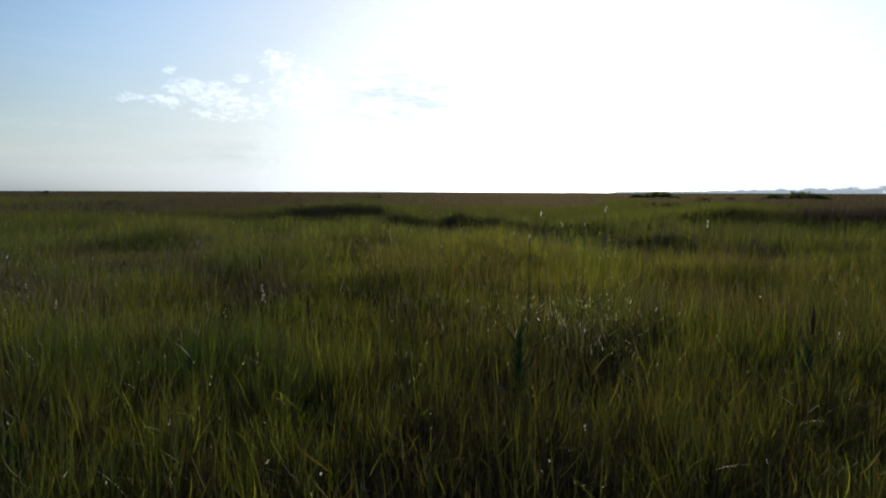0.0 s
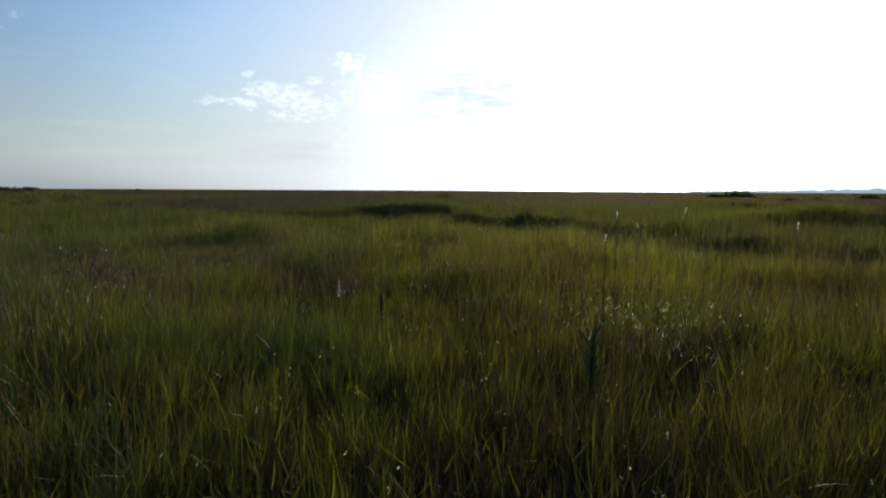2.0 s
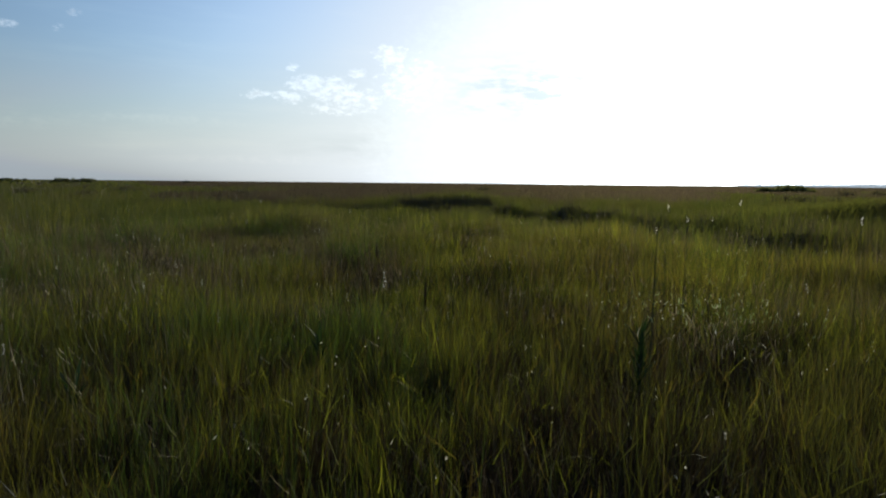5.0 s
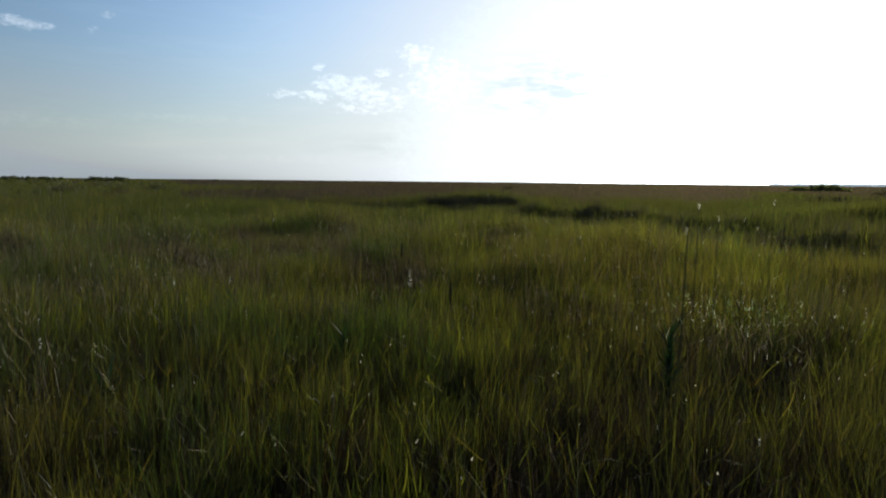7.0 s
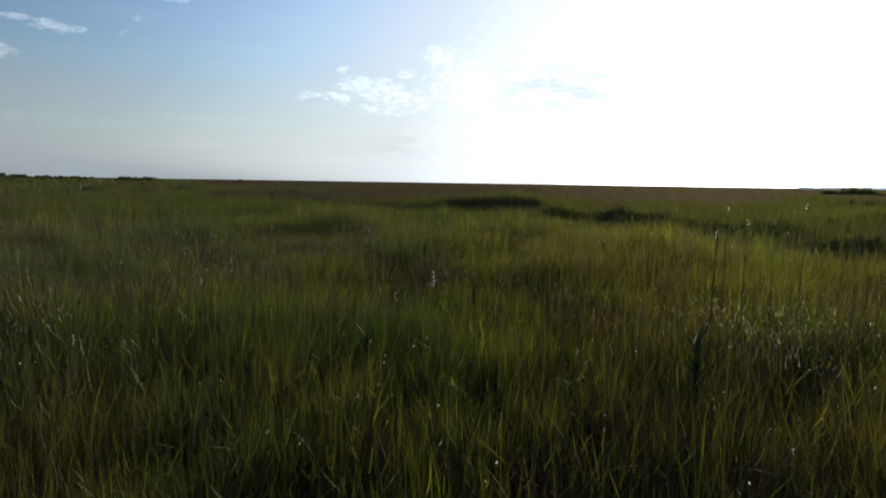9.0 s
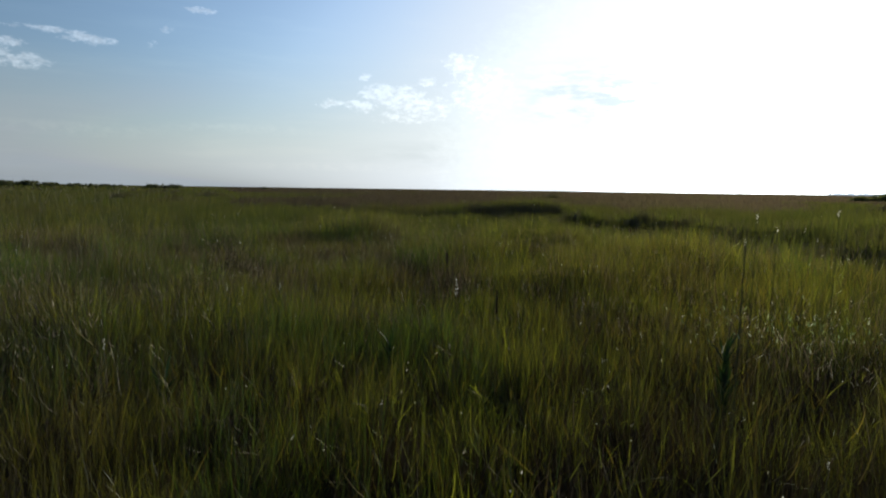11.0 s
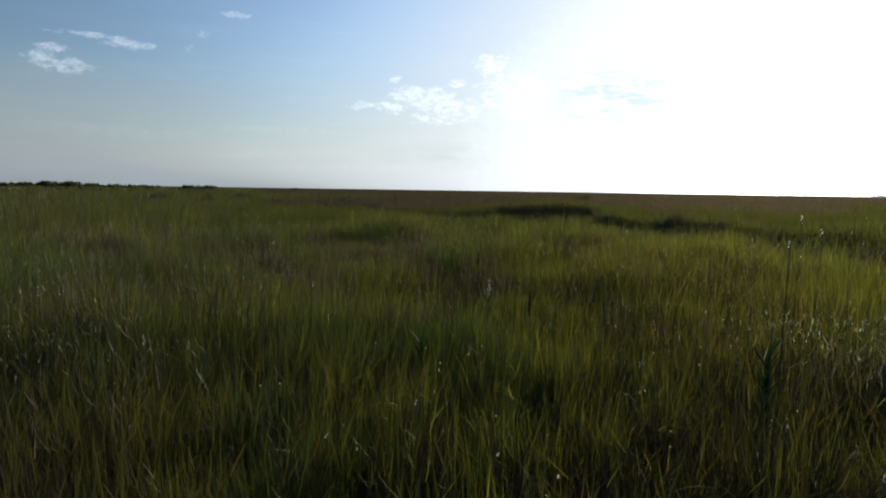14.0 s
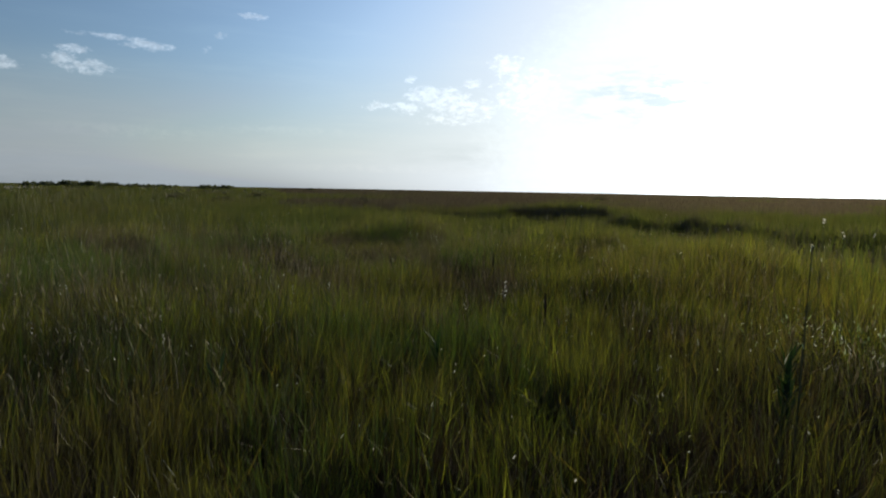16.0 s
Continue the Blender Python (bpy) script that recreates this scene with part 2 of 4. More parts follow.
FAR_GREEN = leaf_material("bank_grass", [(0.0, (0.027, 0.038, 0.016)), (0.5, (0.049, 0.060, 0.021)), (1.0, (0.080, 0.082, 0.030))], (0.074, 0.064, 0.034), 0.16, 0.75, gloss=0.02, forward=0.1)
DARK_REED = leaf_material("dark_reed", [(0.0, (0.046, 0.040, 0.038)), (0.6, (0.080, 0.074, 0.056)), (1.0, (0.115, 0.115, 0.060))], (0.060, 0.050, 0.046), 0.25, 0.6, through_light=0.28, gloss=0.03, deep=(0.03, 0.026, 0.02))
HUMMOCK = leaf_material("hummock_reed", [(0.0, (0.034, 0.046, 0.018)), (0.6, (0.062, 0.074, 0.024)), (1.0, (0.100, 0.104, 0.034))], (0.070, 0.062, 0.034), 0.5, 0.5, gloss=0.02)
PURPLE = leaf_material("purple_brown_reed", [(0.0, (0.030, 0.022, 0.023)), (0.6, (0.054, 0.038, 0.038)), (1.0, (0.085, 0.062, 0.055))], (0.045, 0.034, 0.034), 0.5, 0.5, through_light=0.25, gloss=0.02, glow=(1.1, 0.9, 0.8), deep=(0.04, 0.03, 0.03))
SHRUB = leaf_material("shrub_leaf", [(0.0, (0.060, 0.072, 0.036)), (0.6, (0.095, 0.108, 0.050)), (1.0, (0.140, 0.145, 0.070))], (0.09, 0.09, 0.05), 0.5, 0.4, through_light=0.35, gloss=0.03)
FLUFF = leaf_material("seed_fluff", [(0.0, (0.60, 0.61, 0.58)), (1.0, (0.80, 0.82, 0.80))], (0.68, 0.69, 0.66), 3.0, 0.3, tip=(0.78, 0.80, 0.78), through_light=0.55, gloss=0.05, glow=(1.0, 0.98, 0.92), deep=(0.7, 0.67, 0.6))
# pale green that carries the sun's glint on small leaves in its colour
GLINT_GREEN = leaf_material("glint_green_leaf", [(0.0, (0.10, 0.15, 0.07)), (0.7, (0.22, 0.28, 0.14)), (1.0, (0.42, 0.46, 0.32))], (0.2, 0.25, 0.13), 3.0, 0.3, tip=(0.5, 0.5, 0.38), through_light=0.5, gloss=0.08, glow=(1.0, 1.05, 0.7), deep=(0.15, 0.2, 0.1))
PANICLE = leaf_material("panicle", [(0.0, (0.13, 0.112, 0.075)), (1.0, (0.32, 0.285, 0.20))], (0.20, 0.17, 0.115), 1.0, 0.4, through_light=0.4, glow=(1.0, 0.95, 0.85), deep=(0.2, 0.15, 0.1))
LEAFY = leaf_material("broad_leaf", [(0.0, (0.012, 0.026, 0.016)), (1.0, (0.030, 0.055, 0.028))], (0.02, 0.04, 0.02), 1.0, 0.4, tip_amount=0.1, through_light=0.25, gloss=0.01, forward=0.0)
STEM = leaf_material("stem", [(0.0, (0.045, 0.050, 0.018)), (1.0, (0.090, 0.080, 0.030))], (0.08, 0.06, 0.03), 1.0, 0.4, through_light=0.15)

SPIKE = leaf_material("spike", [(0.0, (0.020, 0.014, 0.008)), (1.0, (0.035, 0.022, 0.012))], (0.03, 0.02, 0.01), 4.0, 0.3, through_light=0.0, gloss=0.02, deep=(0.03, 0.02, 0.01))
BARK = leaf_material("bark", [(0.0, (0.05, 0.04, 0.03)), (1.0, (0.08, 0.065, 0.05))], (0.04, 0.03, 0.02), 4.0, 0.4, through_light=0.0, gloss=0.0, deep=(0.05, 0.04, 0.03))


def haze_glow_material():
    """Woods more than a kilometre off; their haze is put in as a glow."""
    m, g = material("haze_glow_woods")
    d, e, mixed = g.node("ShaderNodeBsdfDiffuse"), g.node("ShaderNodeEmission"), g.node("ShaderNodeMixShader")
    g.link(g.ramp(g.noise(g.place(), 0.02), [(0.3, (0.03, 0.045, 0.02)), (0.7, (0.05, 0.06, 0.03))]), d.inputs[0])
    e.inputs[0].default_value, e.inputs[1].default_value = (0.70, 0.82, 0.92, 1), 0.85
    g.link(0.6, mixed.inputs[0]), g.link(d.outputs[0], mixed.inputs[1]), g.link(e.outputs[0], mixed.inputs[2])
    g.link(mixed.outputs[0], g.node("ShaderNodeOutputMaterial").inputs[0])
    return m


HAZE_GLOW = haze_glow_material()


def ground_material():
    m, g = material("marsh_soil")
    p = g.place()
    mud = g.ramp(g.noise(p, 1.7, 5.0), [(0.3, (0.018, 0.014, 0.009)), (0.7, (0.042, 0.032, 0.018))])
    thatch = g.ramp(g.noise(g.stretch(p, (1.0, 1.0, 0.3)), 14.0, 4.0), [(0.3, (0.022, 0.019, 0.009)), (0.7, (0.060, 0.048, 0.024))])
    marsh = g.ramp(g.noise(g.stretch(p, (0.006, 0.02, 1.0)), 1.0, 4.0), [(0.35, (0.045, 0.038, 0.030)), (0.65, (0.047, 0.045, 0.029))])
    far = g.node("ShaderNodeVectorMath", operation="LENGTH")
    g.link(p, far.inputs[0])
    col = g.mix(g.step(g.noise(p, 0.6), 0.4, 0.62), mud, thatch)
    col = g.mix(g.step(far.outputs["Value"], 120.0, 500.0), col, marsh)
    bump = g.node("ShaderNodeBump")
    bump.inputs["Strength"].default_value, bump.inputs["Distance"].default_value = 0.8, 0.05
    g.link(g.noise(p, 9.0, 5.0), bump.inputs["Height"])
    b = g.node("ShaderNodeBsdfPrincipled")
    g.link(col, b.inputs["Base Color"])
    b.inputs["Roughness"].default_value = 1.0
    b.inputs["Specular IOR Level"].default_value = 0.03
    g.link(bump.outputs[0], b.inputs["Normal"])
    g.link(b.outputs[0], g.node("ShaderNodeOutputMaterial").inputs[0])
    return m


def sand_material():
    m, g = material("pale_sand")
    p = g.place()
    b = g.node("ShaderNodeBsdfPrincipled")
    g.link(g.ramp(g.math("ADD", g.math("MULTIPLY", g.noise(p, 0.3, 4.0), 0.6), g.math("MULTIPLY", g.noise(p, 9.0, 3.0), 0.4)), [(0.35, (0.10, 0.09, 0.07)), (0.65, (0.19, 0.17, 0.13))]), b.inputs["Base Color"])
    b.inputs["Roughness"].default_value = 0.95
    g.link(b.outputs[0], g.node("ShaderNodeOutputMaterial").inputs[0])
    return m


# ---- the lie of the land ----
CREEK = [(-30.0, 41.0), (-17.0, 35.5), (-8.0, 31.5), (-1.0, 26.0), (3.0, 20.5), (5.0, 15.5), (6.4, 13.4), (9.0, 14.5), (14.0, 16.5), (22.0, 17.0), (34.0, 17.0)]


def waves(x, y, size, seed):
    """Smooth ground noise of about -1 to 1."""
    r = np.random.default_rng(seed)
    out = 0.0
    for k in range(7):
        a, ph, s = r.uniform(0, 2 * math.pi), r.uniform(0, 2 * math.pi), size * r.uniform(0.55, 1.7)
        out = out + np.sin((x * math.cos(a) + y * math.sin(a)) * 2 * math.pi / s + ph)
    return out / 3.2


def creek_distance(x, y):
    d = np.full(np.shape(x), 1e9)
    for (ax, ay), (bx, by) in zip(CREEK, CREEK[1:]):
        ux, uy = bx - ax, by - ay
        s = np.clip(((x - ax) * ux + (y - ay) * uy) / (ux * ux + uy * uy), 0, 1)
        d = np.minimum(d, np.hypot(x - ax - s * ux, y - ay - s * uy))
    return d + np.clip((x - 5.8) * 0.9, 0, 4)          # the creek is narrowed away towards +x to fit the camera's view


def bump_at(x, y, cx, cy, rx, ry):
    return np.exp(-((x - cx) / rx) ** 2 - ((y - cy) / ry) ** 2)


def far_side(x, y):
    """1 beyond the creek, 0 on the camera's side."""
    return (x * 0.78 + y * 0.62 > 16.2).astype(float)


def land(x, y):
    x, y = np.asarray(x, float), np.asarray(y, float)
    r = np.hypot(x, y)
    z = 0.05 * waves(x, y, 5.0, 3) + 0.06 * waves(x, y, 17.0, 4) * np.clip(r / 12, 0, 1)
    z = z * np.clip(1.3 - r / 150, 0.25, 1)
    d = creek_distance(x, y) + 0.5 * waves(x, y, 4.0, 9)
    t = np.clip((3.4 - d) / 1.3, 0, 1)
    z = z - 0.65 * (1 - 0.55 * np.clip((x + 3) / 5, 0, 1)) * t * t * (3 - 2 * t)
    z = z + 0.35 * bump_at(x, y, 13.5, 27.5, 4.0, 3.0) + 0.25 * bump_at(x, y, -6.5, 41.0, 5.0, 3.0)
    dune = np.exp(-((r - 165) / 38) ** 2) * np.clip((-x / np.maximum(y, 1.0) - 0.76) / 0.12, 0, 1) * (y > 20)
    z = z + dune * (0.75 + 0.22 * waves(x, y, 22.0, 12))
    return z


rings = np.concatenate([[0.0], np.geomspace(0.4, 60.0, 170), np.geomspace(62.0, 4600.0, 60)])
turns = np.linspace(0, 2 * math.pi, 361)[:-1]
R, A = np.meshgrid(rings[1:], turns, indexing="ij")
gx, gy = R * np.sin(A), R * np.cos(A)
verts = np.concatenate([[[0, 0, float(land(0.0, 0.0))]], np.stack([gx, gy, land(gx, gy)], -1).reshape(-1, 3)])
n = len(turns)
faces = [(0, 1 + (j + 1) % n, 1 + j) for j in range(n)]
for i in range(len(rings) - 2):
    o = 1 + i * n
    faces += [(o + j, o + (j + 1) % n, o + n + (j + 1) % n, o + n + j) for j in range(n)]
mesh = bpy.data.meshes.new("ground")
mesh.from_pydata(verts, [], faces)
mesh.polygons.foreach_set("use_smooth", [True] * len(mesh.polygons))
mesh.materials.append(ground_material())
ground = tagged(new("ground", mesh), "flat marsh ground of dark mud and dead thatch cut by a creek", "ground", kind="structure")


# ---- blades ----
def ribbon_mesh(name, x, y, z, length, width, lean, lean_dir, curl, face, mat, segments=2):
    """Many tapered, bent blades in one mesh. All arguments are arrays with one value a blade."""
    k = len(x)
    levels = segments + 1
    s = np.linspace(0, 1, levels)
    reach = lean[:, None] * s + curl[:, None] * s ** 2
    up = s * np.sqrt(np.clip(1 - (lean[:, None] * 0.8 + curl[:, None] * s * 0.7) ** 2, 0.05, 1))
    px = x[:, None] + length[:, None] * reach * np.cos(lean_dir)[:, None]
    py = y[:, None] + length[:, None] * reach * np.sin(lean_dir)[:, None]
    pz = z[:, None] + length[:, None] * up
    half = 0.5 * width[:, None] * (1 - s ** 1.6) * (0.75 + 0.5 * np.sin(s * 2.2))
    ox, oy = half * np.cos(face)[:, None], half * np.sin(face)[:, None]
    nv = 2 * segments + 1
    co = np.empty((k, nv, 3), np.float32)
    co[:, 0:2 * segments:2] = np.stack([px - ox, py - oy, pz], -1)[:, :segments]
    co[:, 1:2 * segments:2] = np.stack([px + ox, py + oy, pz], -1)[:, :segments]
    co[:, -1] = np.stack([px, py, pz], -1)[:, -1]
    along = np.tile(np.append(np.repeat(s[:segments], 2), 1.0).astype(np.float32), k)
    loops, starts, at = [], [], 0
    for q in range(segments - 1):
        loops += [2 * q, 2 * q + 1, 2 * q + 3, 2 * q + 2]
        starts.append(at)
        at += 4
    loops += [2 * segments - 2, 2 * segments - 1, 2 * segments]
    starts.append(at)
    at += 3
    loop_all = (np.array(loops)[None] + nv * np.arange(k)[:, None]).ravel().astype(np.int32)
    start_all = (np.array(starts)[None] + at * np.arange(k)[:, None]).ravel().astype(np.int32)
    me = bpy.data.meshes.new(name)
    me.vertices.add(k * nv)
    me.vertices.foreach_set("co", co.ravel())
    me.loops.add(len(loop_all))
    me.loops.foreach_set("vertex_index", loop_all)
    me.polygons.add(len(start_all))
    me.polygons.foreach_set("loop_start", start_all)
    me.attributes.new("along", "FLOAT", "POINT").data.foreach_set("value", along)
    me.polygons.foreach_set("use_smooth", np.ones(len(start_all), bool))
    me.materials.append(mat)
    me.update(calc_edges=True)
    return me


def sector(count, r0, r1, a0, a1):
    """Even points between two distances and two bearings (degrees left of +y)."""
    r = np.sqrt(rng.uniform(r0 * r0, r1 * r1, count))
    a = rng.uniform(a0, a1, count) * DEG
    return -r * np.sin(a), r * np.cos(a)


def tufts(count, each, spread, r0, r1, a0, a1):
    """Points gathered in tufts."""
    x, y = sector(count, r0, r1, a0, a1)
    x, y = np.repeat(x, each), np.repeat(y, each)
    return x + rng.normal(0, spread, len(x)), y + rng.normal(0, spread, len(y)), np.repeat(rng.uniform(0, 1, count), each)


def wet(x, y):
    return np.clip((2.9 - creek_distance(x, y)) / 0.8, 0, 1)


def sward(x, y):
    """Height of the grass over the meadow."""
    far = np.clip((np.hypot(x, y) - 5) / 5, 0, 1)
    h = 0.60 + (0.11 + 0.05 * far) * waves(x, y, 2.6, 21) + 0.06 * far * waves(x, y, 4.2, 25) + 0.14 * waves(x, y, 0.8, 22) + 0.06 * waves(x, y, 0.35, 24) + 0.10 * waves(x, y, 7.0, 23) * np.clip((np.hypot(x, y) - 3.5) / 3, 0, 1)
    h = h + 0.12 * bump_at(x, y, -1.4, 2.6, 0.9, 0.8) + 0.15 * bump_at(x, y, 2.1, 3.9, 0.7, 0.5) + 0.07 * bump_at(x, y, -8.6, 14.6, 2.4, 1.6) + 0.14 * bump_at(x, y, -6.6, 5.6, 1.8, 1.6) + 0.12 * bump_at(x, y, -7.0, 6.6, 1.3, 1.0)
    h = h * (1 - 0.30 * bump_at(x, y, 1.00, 3.80, 0.45, 0.24))     # the trampled hollow
    for cx, cy, wide, drop in ((-1.1, 3.0, 0.45, 0.10), (-2.65, 7.4, 0.65, 0.45), (-6.8, 11.0, 1.6, 0.22), (-12.0, 9.5, 1.5, 0.2), (0.48, 3.6, 0.30, 0.34), (-0.65, 3.5, 0.50, 0.08), (-0.06, 3.95, 0.34, 0.30), (0.1, 2.2, 0.35, 0.25), (-2.1, 1.9, 0.3, 0.2)):
        h = h * (1 - drop * bump_at(x, y, cx, cy, wide, wide))
    h = h * (1 - 0.62 * bump_at(x, y, -5.5, 31.0, 7.0, 4.5))
    return np.clip(h, 0.15, 1.1)


def stuff(name, mesh, label, category):
    return tagged(new(name, mesh), label, category, kind="stuff")


def field(name, label, category, mat, x, y, height, width, segments=2, lean=0.10, curl=0.12, spread=0.22):
    k = len(x)
    length = height * np.clip(rng.normal(1.0, spread, k), 0.45, 1.5)
    wide = width * rng.uniform(0.6, 1.4, k)
    return stuff(name, ribbon_mesh(name, x, y, land(x, y) - 0.02, length, wide, np.abs(rng.normal(0, lean, k)), rng.uniform(0, 2 * math.pi, k),
                                   np.abs(rng.normal(0, curl, k)) + 0.30 * (rng.uniform(0, 1, k) < 0.035), rng.normal(0, 0.9, k), mat, segments), label, category)


BANK = [(-10.2, 36.0, -3.4, 36.4, 0.98, 0.40), (-3.4, 33.0, 3.0, 26.8, 0.80, 0.9), (2.4, 26.8, 8.6, 21.4, 0.80, 1.1), (8.0, 21.0, 14.0, 20.8, 0.66, 1.0), (14.5, 21.0, 25.0, 21.0, 0.66, 0.9),
        (6.0, 17.2, 8.6, 18.2, 0.70, 0.7), (16.0, 25.0, 24.0, 23.5, 0.95, 1.2)]


def bank_distance(x, y):
    d = np.full(np.shape(x), 1e9)
    for ax, ay, bx, by, high, deep in BANK:
        ux, uy = bx - ax, by - ay
        q = np.clip(((x - ax) * ux + (y - ay) * uy) / (ux * ux + uy * uy), 0, 1)
        d = np.minimum(d, np.hypot(x - ax - q * ux, y - ay - q * uy))
    return d


def reedy(x, y):
    """How thick the dark reeds stand along the bank, 0 to 1."""
    return np.where((x < -3.0) | (x > 15.0), 1.0, np.clip(0.78 + 0.6 * waves(x, y, 3.2, 52), 0, 1))


# the meadow round the camera: a close under-sward, and broader blades in fans that stand a hand above it
def drawn(count, each, spread, r0, r1, a0, a1, power=1.0):
    """Points in tufts, closer together near the camera: their distance from it is even."""
    r = (rng.uniform(r0 ** power, r1 ** power, count)) ** (1 / power)
    a = rng.uniform(a0, a1, count) * DEG
    x, y = np.repeat(-r * np.sin(a), each), np.repeat(r * np.cos(a), each)
    return x + rng.normal(0, spread, len(x)), y + rng.normal(0, spread, len(y)), np.repeat(rng.uniform(0, 1, count), each)


def growth(x, y):
    """How thick the near grass stands."""
    return (0.36 - 0.24 * np.clip((x + 0.8) / 1.2, 0, 1) + 0.3 * bump_at(x, y, 1.65, 3.15, 0.45, 0.4) - 0.16 * np.clip((2.9 - np.hypot(x, y)) / 1.0, 0, 1) + 0.50 * waves(x, y, 0.55, 33) + 0.26 * waves(x, y, 1.6, 34) - 0.25 * bump_at(x, y, 1.2, 1.8, 1.3, 0.9) - 0.16 * bump_at(x, y, 0.1, 2.5, 0.9, 1.0) - 0.12 * bump_at(x, y, -2.2, 1.8, 0.9, 0.6) - 0.50 * bump_at(x, y, -0.25, 1.9, 0.8, 0.7) - 0.5 * bump_at(x, y, -0.72, 2.45, 0.30, 0.40)
            + 0.35 * bump_at(x, y, -1.5, 3.0, 1.3, 1.3) + 0.3 * bump_at(x, y, -2.8, 4.3, 1.3, 1.0) + 0.3 * bump_at(x, y, 2.6, 3.9, 0.9, 0.9) - 0.6 * bump_at(x, y, 1.00, 3.85, 0.45, 0.22) - 0.5 * bump_at(x, y, 0.48, 3.6, 0.30, 0.34) - 0.14 * bump_at(x, y, -0.65, 3.5, 0.5, 0.5) - 0.5 * bump_at(x, y, -0.06, 3.95, 0.34, 0.3) + 0.35 * bump_at(x, y, 0.15, 3.1, 0.32, 0.35) - 0.18 * bump_at(x, y, -1.3, 2.1, 0.6, 0.6) - 0.15 * bump_at(x, y, -0.35, 2.5, 0.7, 0.8))


def some_of(x, y, keep):
    return x[keep], y[keep]


NEAR, MIDDLE = (1.0, 5.6, -62, 86), (5.3, 17.0, -62, 84)
x, y, u = drawn(34000, 5, 0.05, *NEAR, 1.3)
keep = rng.uniform(0, 1, len(x)) < np.clip(growth(x, y) + 0.45, 0.15, 1)
x, y, u = x[keep], y[keep], u[keep]
# most near under-stems take the shade-darkened thatch colour
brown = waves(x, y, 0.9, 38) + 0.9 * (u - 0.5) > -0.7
for some, mat, name, label in ((~brown, GREEN, "under_grass", "close dark green under-grass of the meadow"), (brown, SHADE_THATCH, "shade_thatch", "dead thatch under the living grass, darkened for the shade between blades")):
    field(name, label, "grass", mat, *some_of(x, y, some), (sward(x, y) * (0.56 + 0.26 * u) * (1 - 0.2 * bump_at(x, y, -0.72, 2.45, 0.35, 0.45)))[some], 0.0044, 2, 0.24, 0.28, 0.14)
x, y, u = drawn(20000, 5, 0.026, *NEAR, 1.3)
keep = rng.uniform(0, 1, len(x)) < np.clip(growth(x, y), 0.04, 1)
x, y, u = x[keep], y[keep], u[keep]
lush = waves(x, y, 1.7, 31) + 0.9 * (u - 0.5) + 0.35 * bump_at(x, y, -1.6, 2.0, 0.7, 0.6) - 0.25 * np.clip(x + 1.4, -1.5, 2.0) > 0.60
ripe = (rng.uniform(0, 1, len(x)) < 0.10 + 0.07 * np.clip((x + 1.2) / 2.2, 0, 1)) & ~lush
high, slim = sward(x, y) * (0.70 + 0.34 * u ** 1.2), np.clip(0.62 + 0.12 * np.hypot(x, y), 0.75, 1.1)
for some, mat, name, label, wide in ((ripe, OCHRE, "ochre_grass", "ripening ochre blades among the meadow grass", 0.0030), (~ripe & ~lush, GREEN, "meadow_grass", "olive green marsh grass standing thick and uneven", 0.0033),
                                     (lush, BLUE_GREEN, "cordgrass", "fresh green upright cordgrass among the meadow grass", 0.0042)):
    field(name, label, "grass", mat, *some_of(x, y, some), high[some], (wide * slim)[some], 3, 0.10, 0.14, 0.16)
x, y, u = tufts(1700, 4, 0.06, 2.2, 6.0, -62, 86)
field("dead_grass", "withered tan grass stems in the meadow", "grass", WITHERED, x, y, sward(x, y) * 0.84, 0.0024, 3, 0.24, 0.2)
# bent and broken blades that lie across the others
x, y, u = tufts(3000, 3, 0.10, 1.0, 6.0, -62, 86)
for some, mat, label in ((u < 0.72, GREEN, "bent green blades lying across the grass"), (u >= 0.72, OCHRE, "bent ochre blades lying across the grass")):
    k = some.sum()
    stuff("bent_grass", ribbon_mesh("bent_grass", x[some], y[some], land(x[some], y[some]) + sward(x[some], y[some]) * rng.uniform(0.5, 0.92, k), rng.uniform(0.05, 0.20, k), rng.uniform(0.002, 0.005, k),
                                    rng.uniform(0.35, 0.98, k), rng.uniform(0, 2 * math.pi, k), rng.uniform(-0.5, 0.5, k), rng.uniform(0, math.pi, k), mat, 4), label, "grass")
# the middle of the meadow
x, y, u = drawn(30000, 5, 0.10, *MIDDLE, 1.3)
keep = (wet(x, y) < rng.uniform(0, 1, len(x)))
x, y, u = x[keep], y[keep], u[keep]
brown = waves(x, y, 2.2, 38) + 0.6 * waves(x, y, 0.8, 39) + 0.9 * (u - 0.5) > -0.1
for some, mat, name, label in ((~brown, GREEN, "under_grass", "close dark green under-grass of the meadow"), (brown, SHADE_THATCH, "shade_thatch", "dead thatch under the living grass, darkened for the shade between blades")):
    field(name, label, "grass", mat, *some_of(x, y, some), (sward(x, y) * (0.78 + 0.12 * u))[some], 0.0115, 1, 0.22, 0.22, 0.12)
x, y, u = drawn(40000, 5, 0.07, *MIDDLE, 1.2)
keep = (wet(x, y) < rng.uniform(0, 1, len(x))) & (rng.uniform(0, 1, len(x)) < np.clip(0.68 + 0.5 * waves(x, y, 1.3, 35) + 0.35 * waves(x, y, 0.6, 40), 0.10, 1))
x, y, u = x[keep], y[keep], u[keep]
fresh = waves(x, y, 3.5, 31) + 0.9 * (u - 0.5) + 0.8 * bump_at(x, y, -6.6, 5.6, 1.8, 1.6) - 0.11 * np.clip(x + 3.0, -6.0, 6.0) >= 0.7
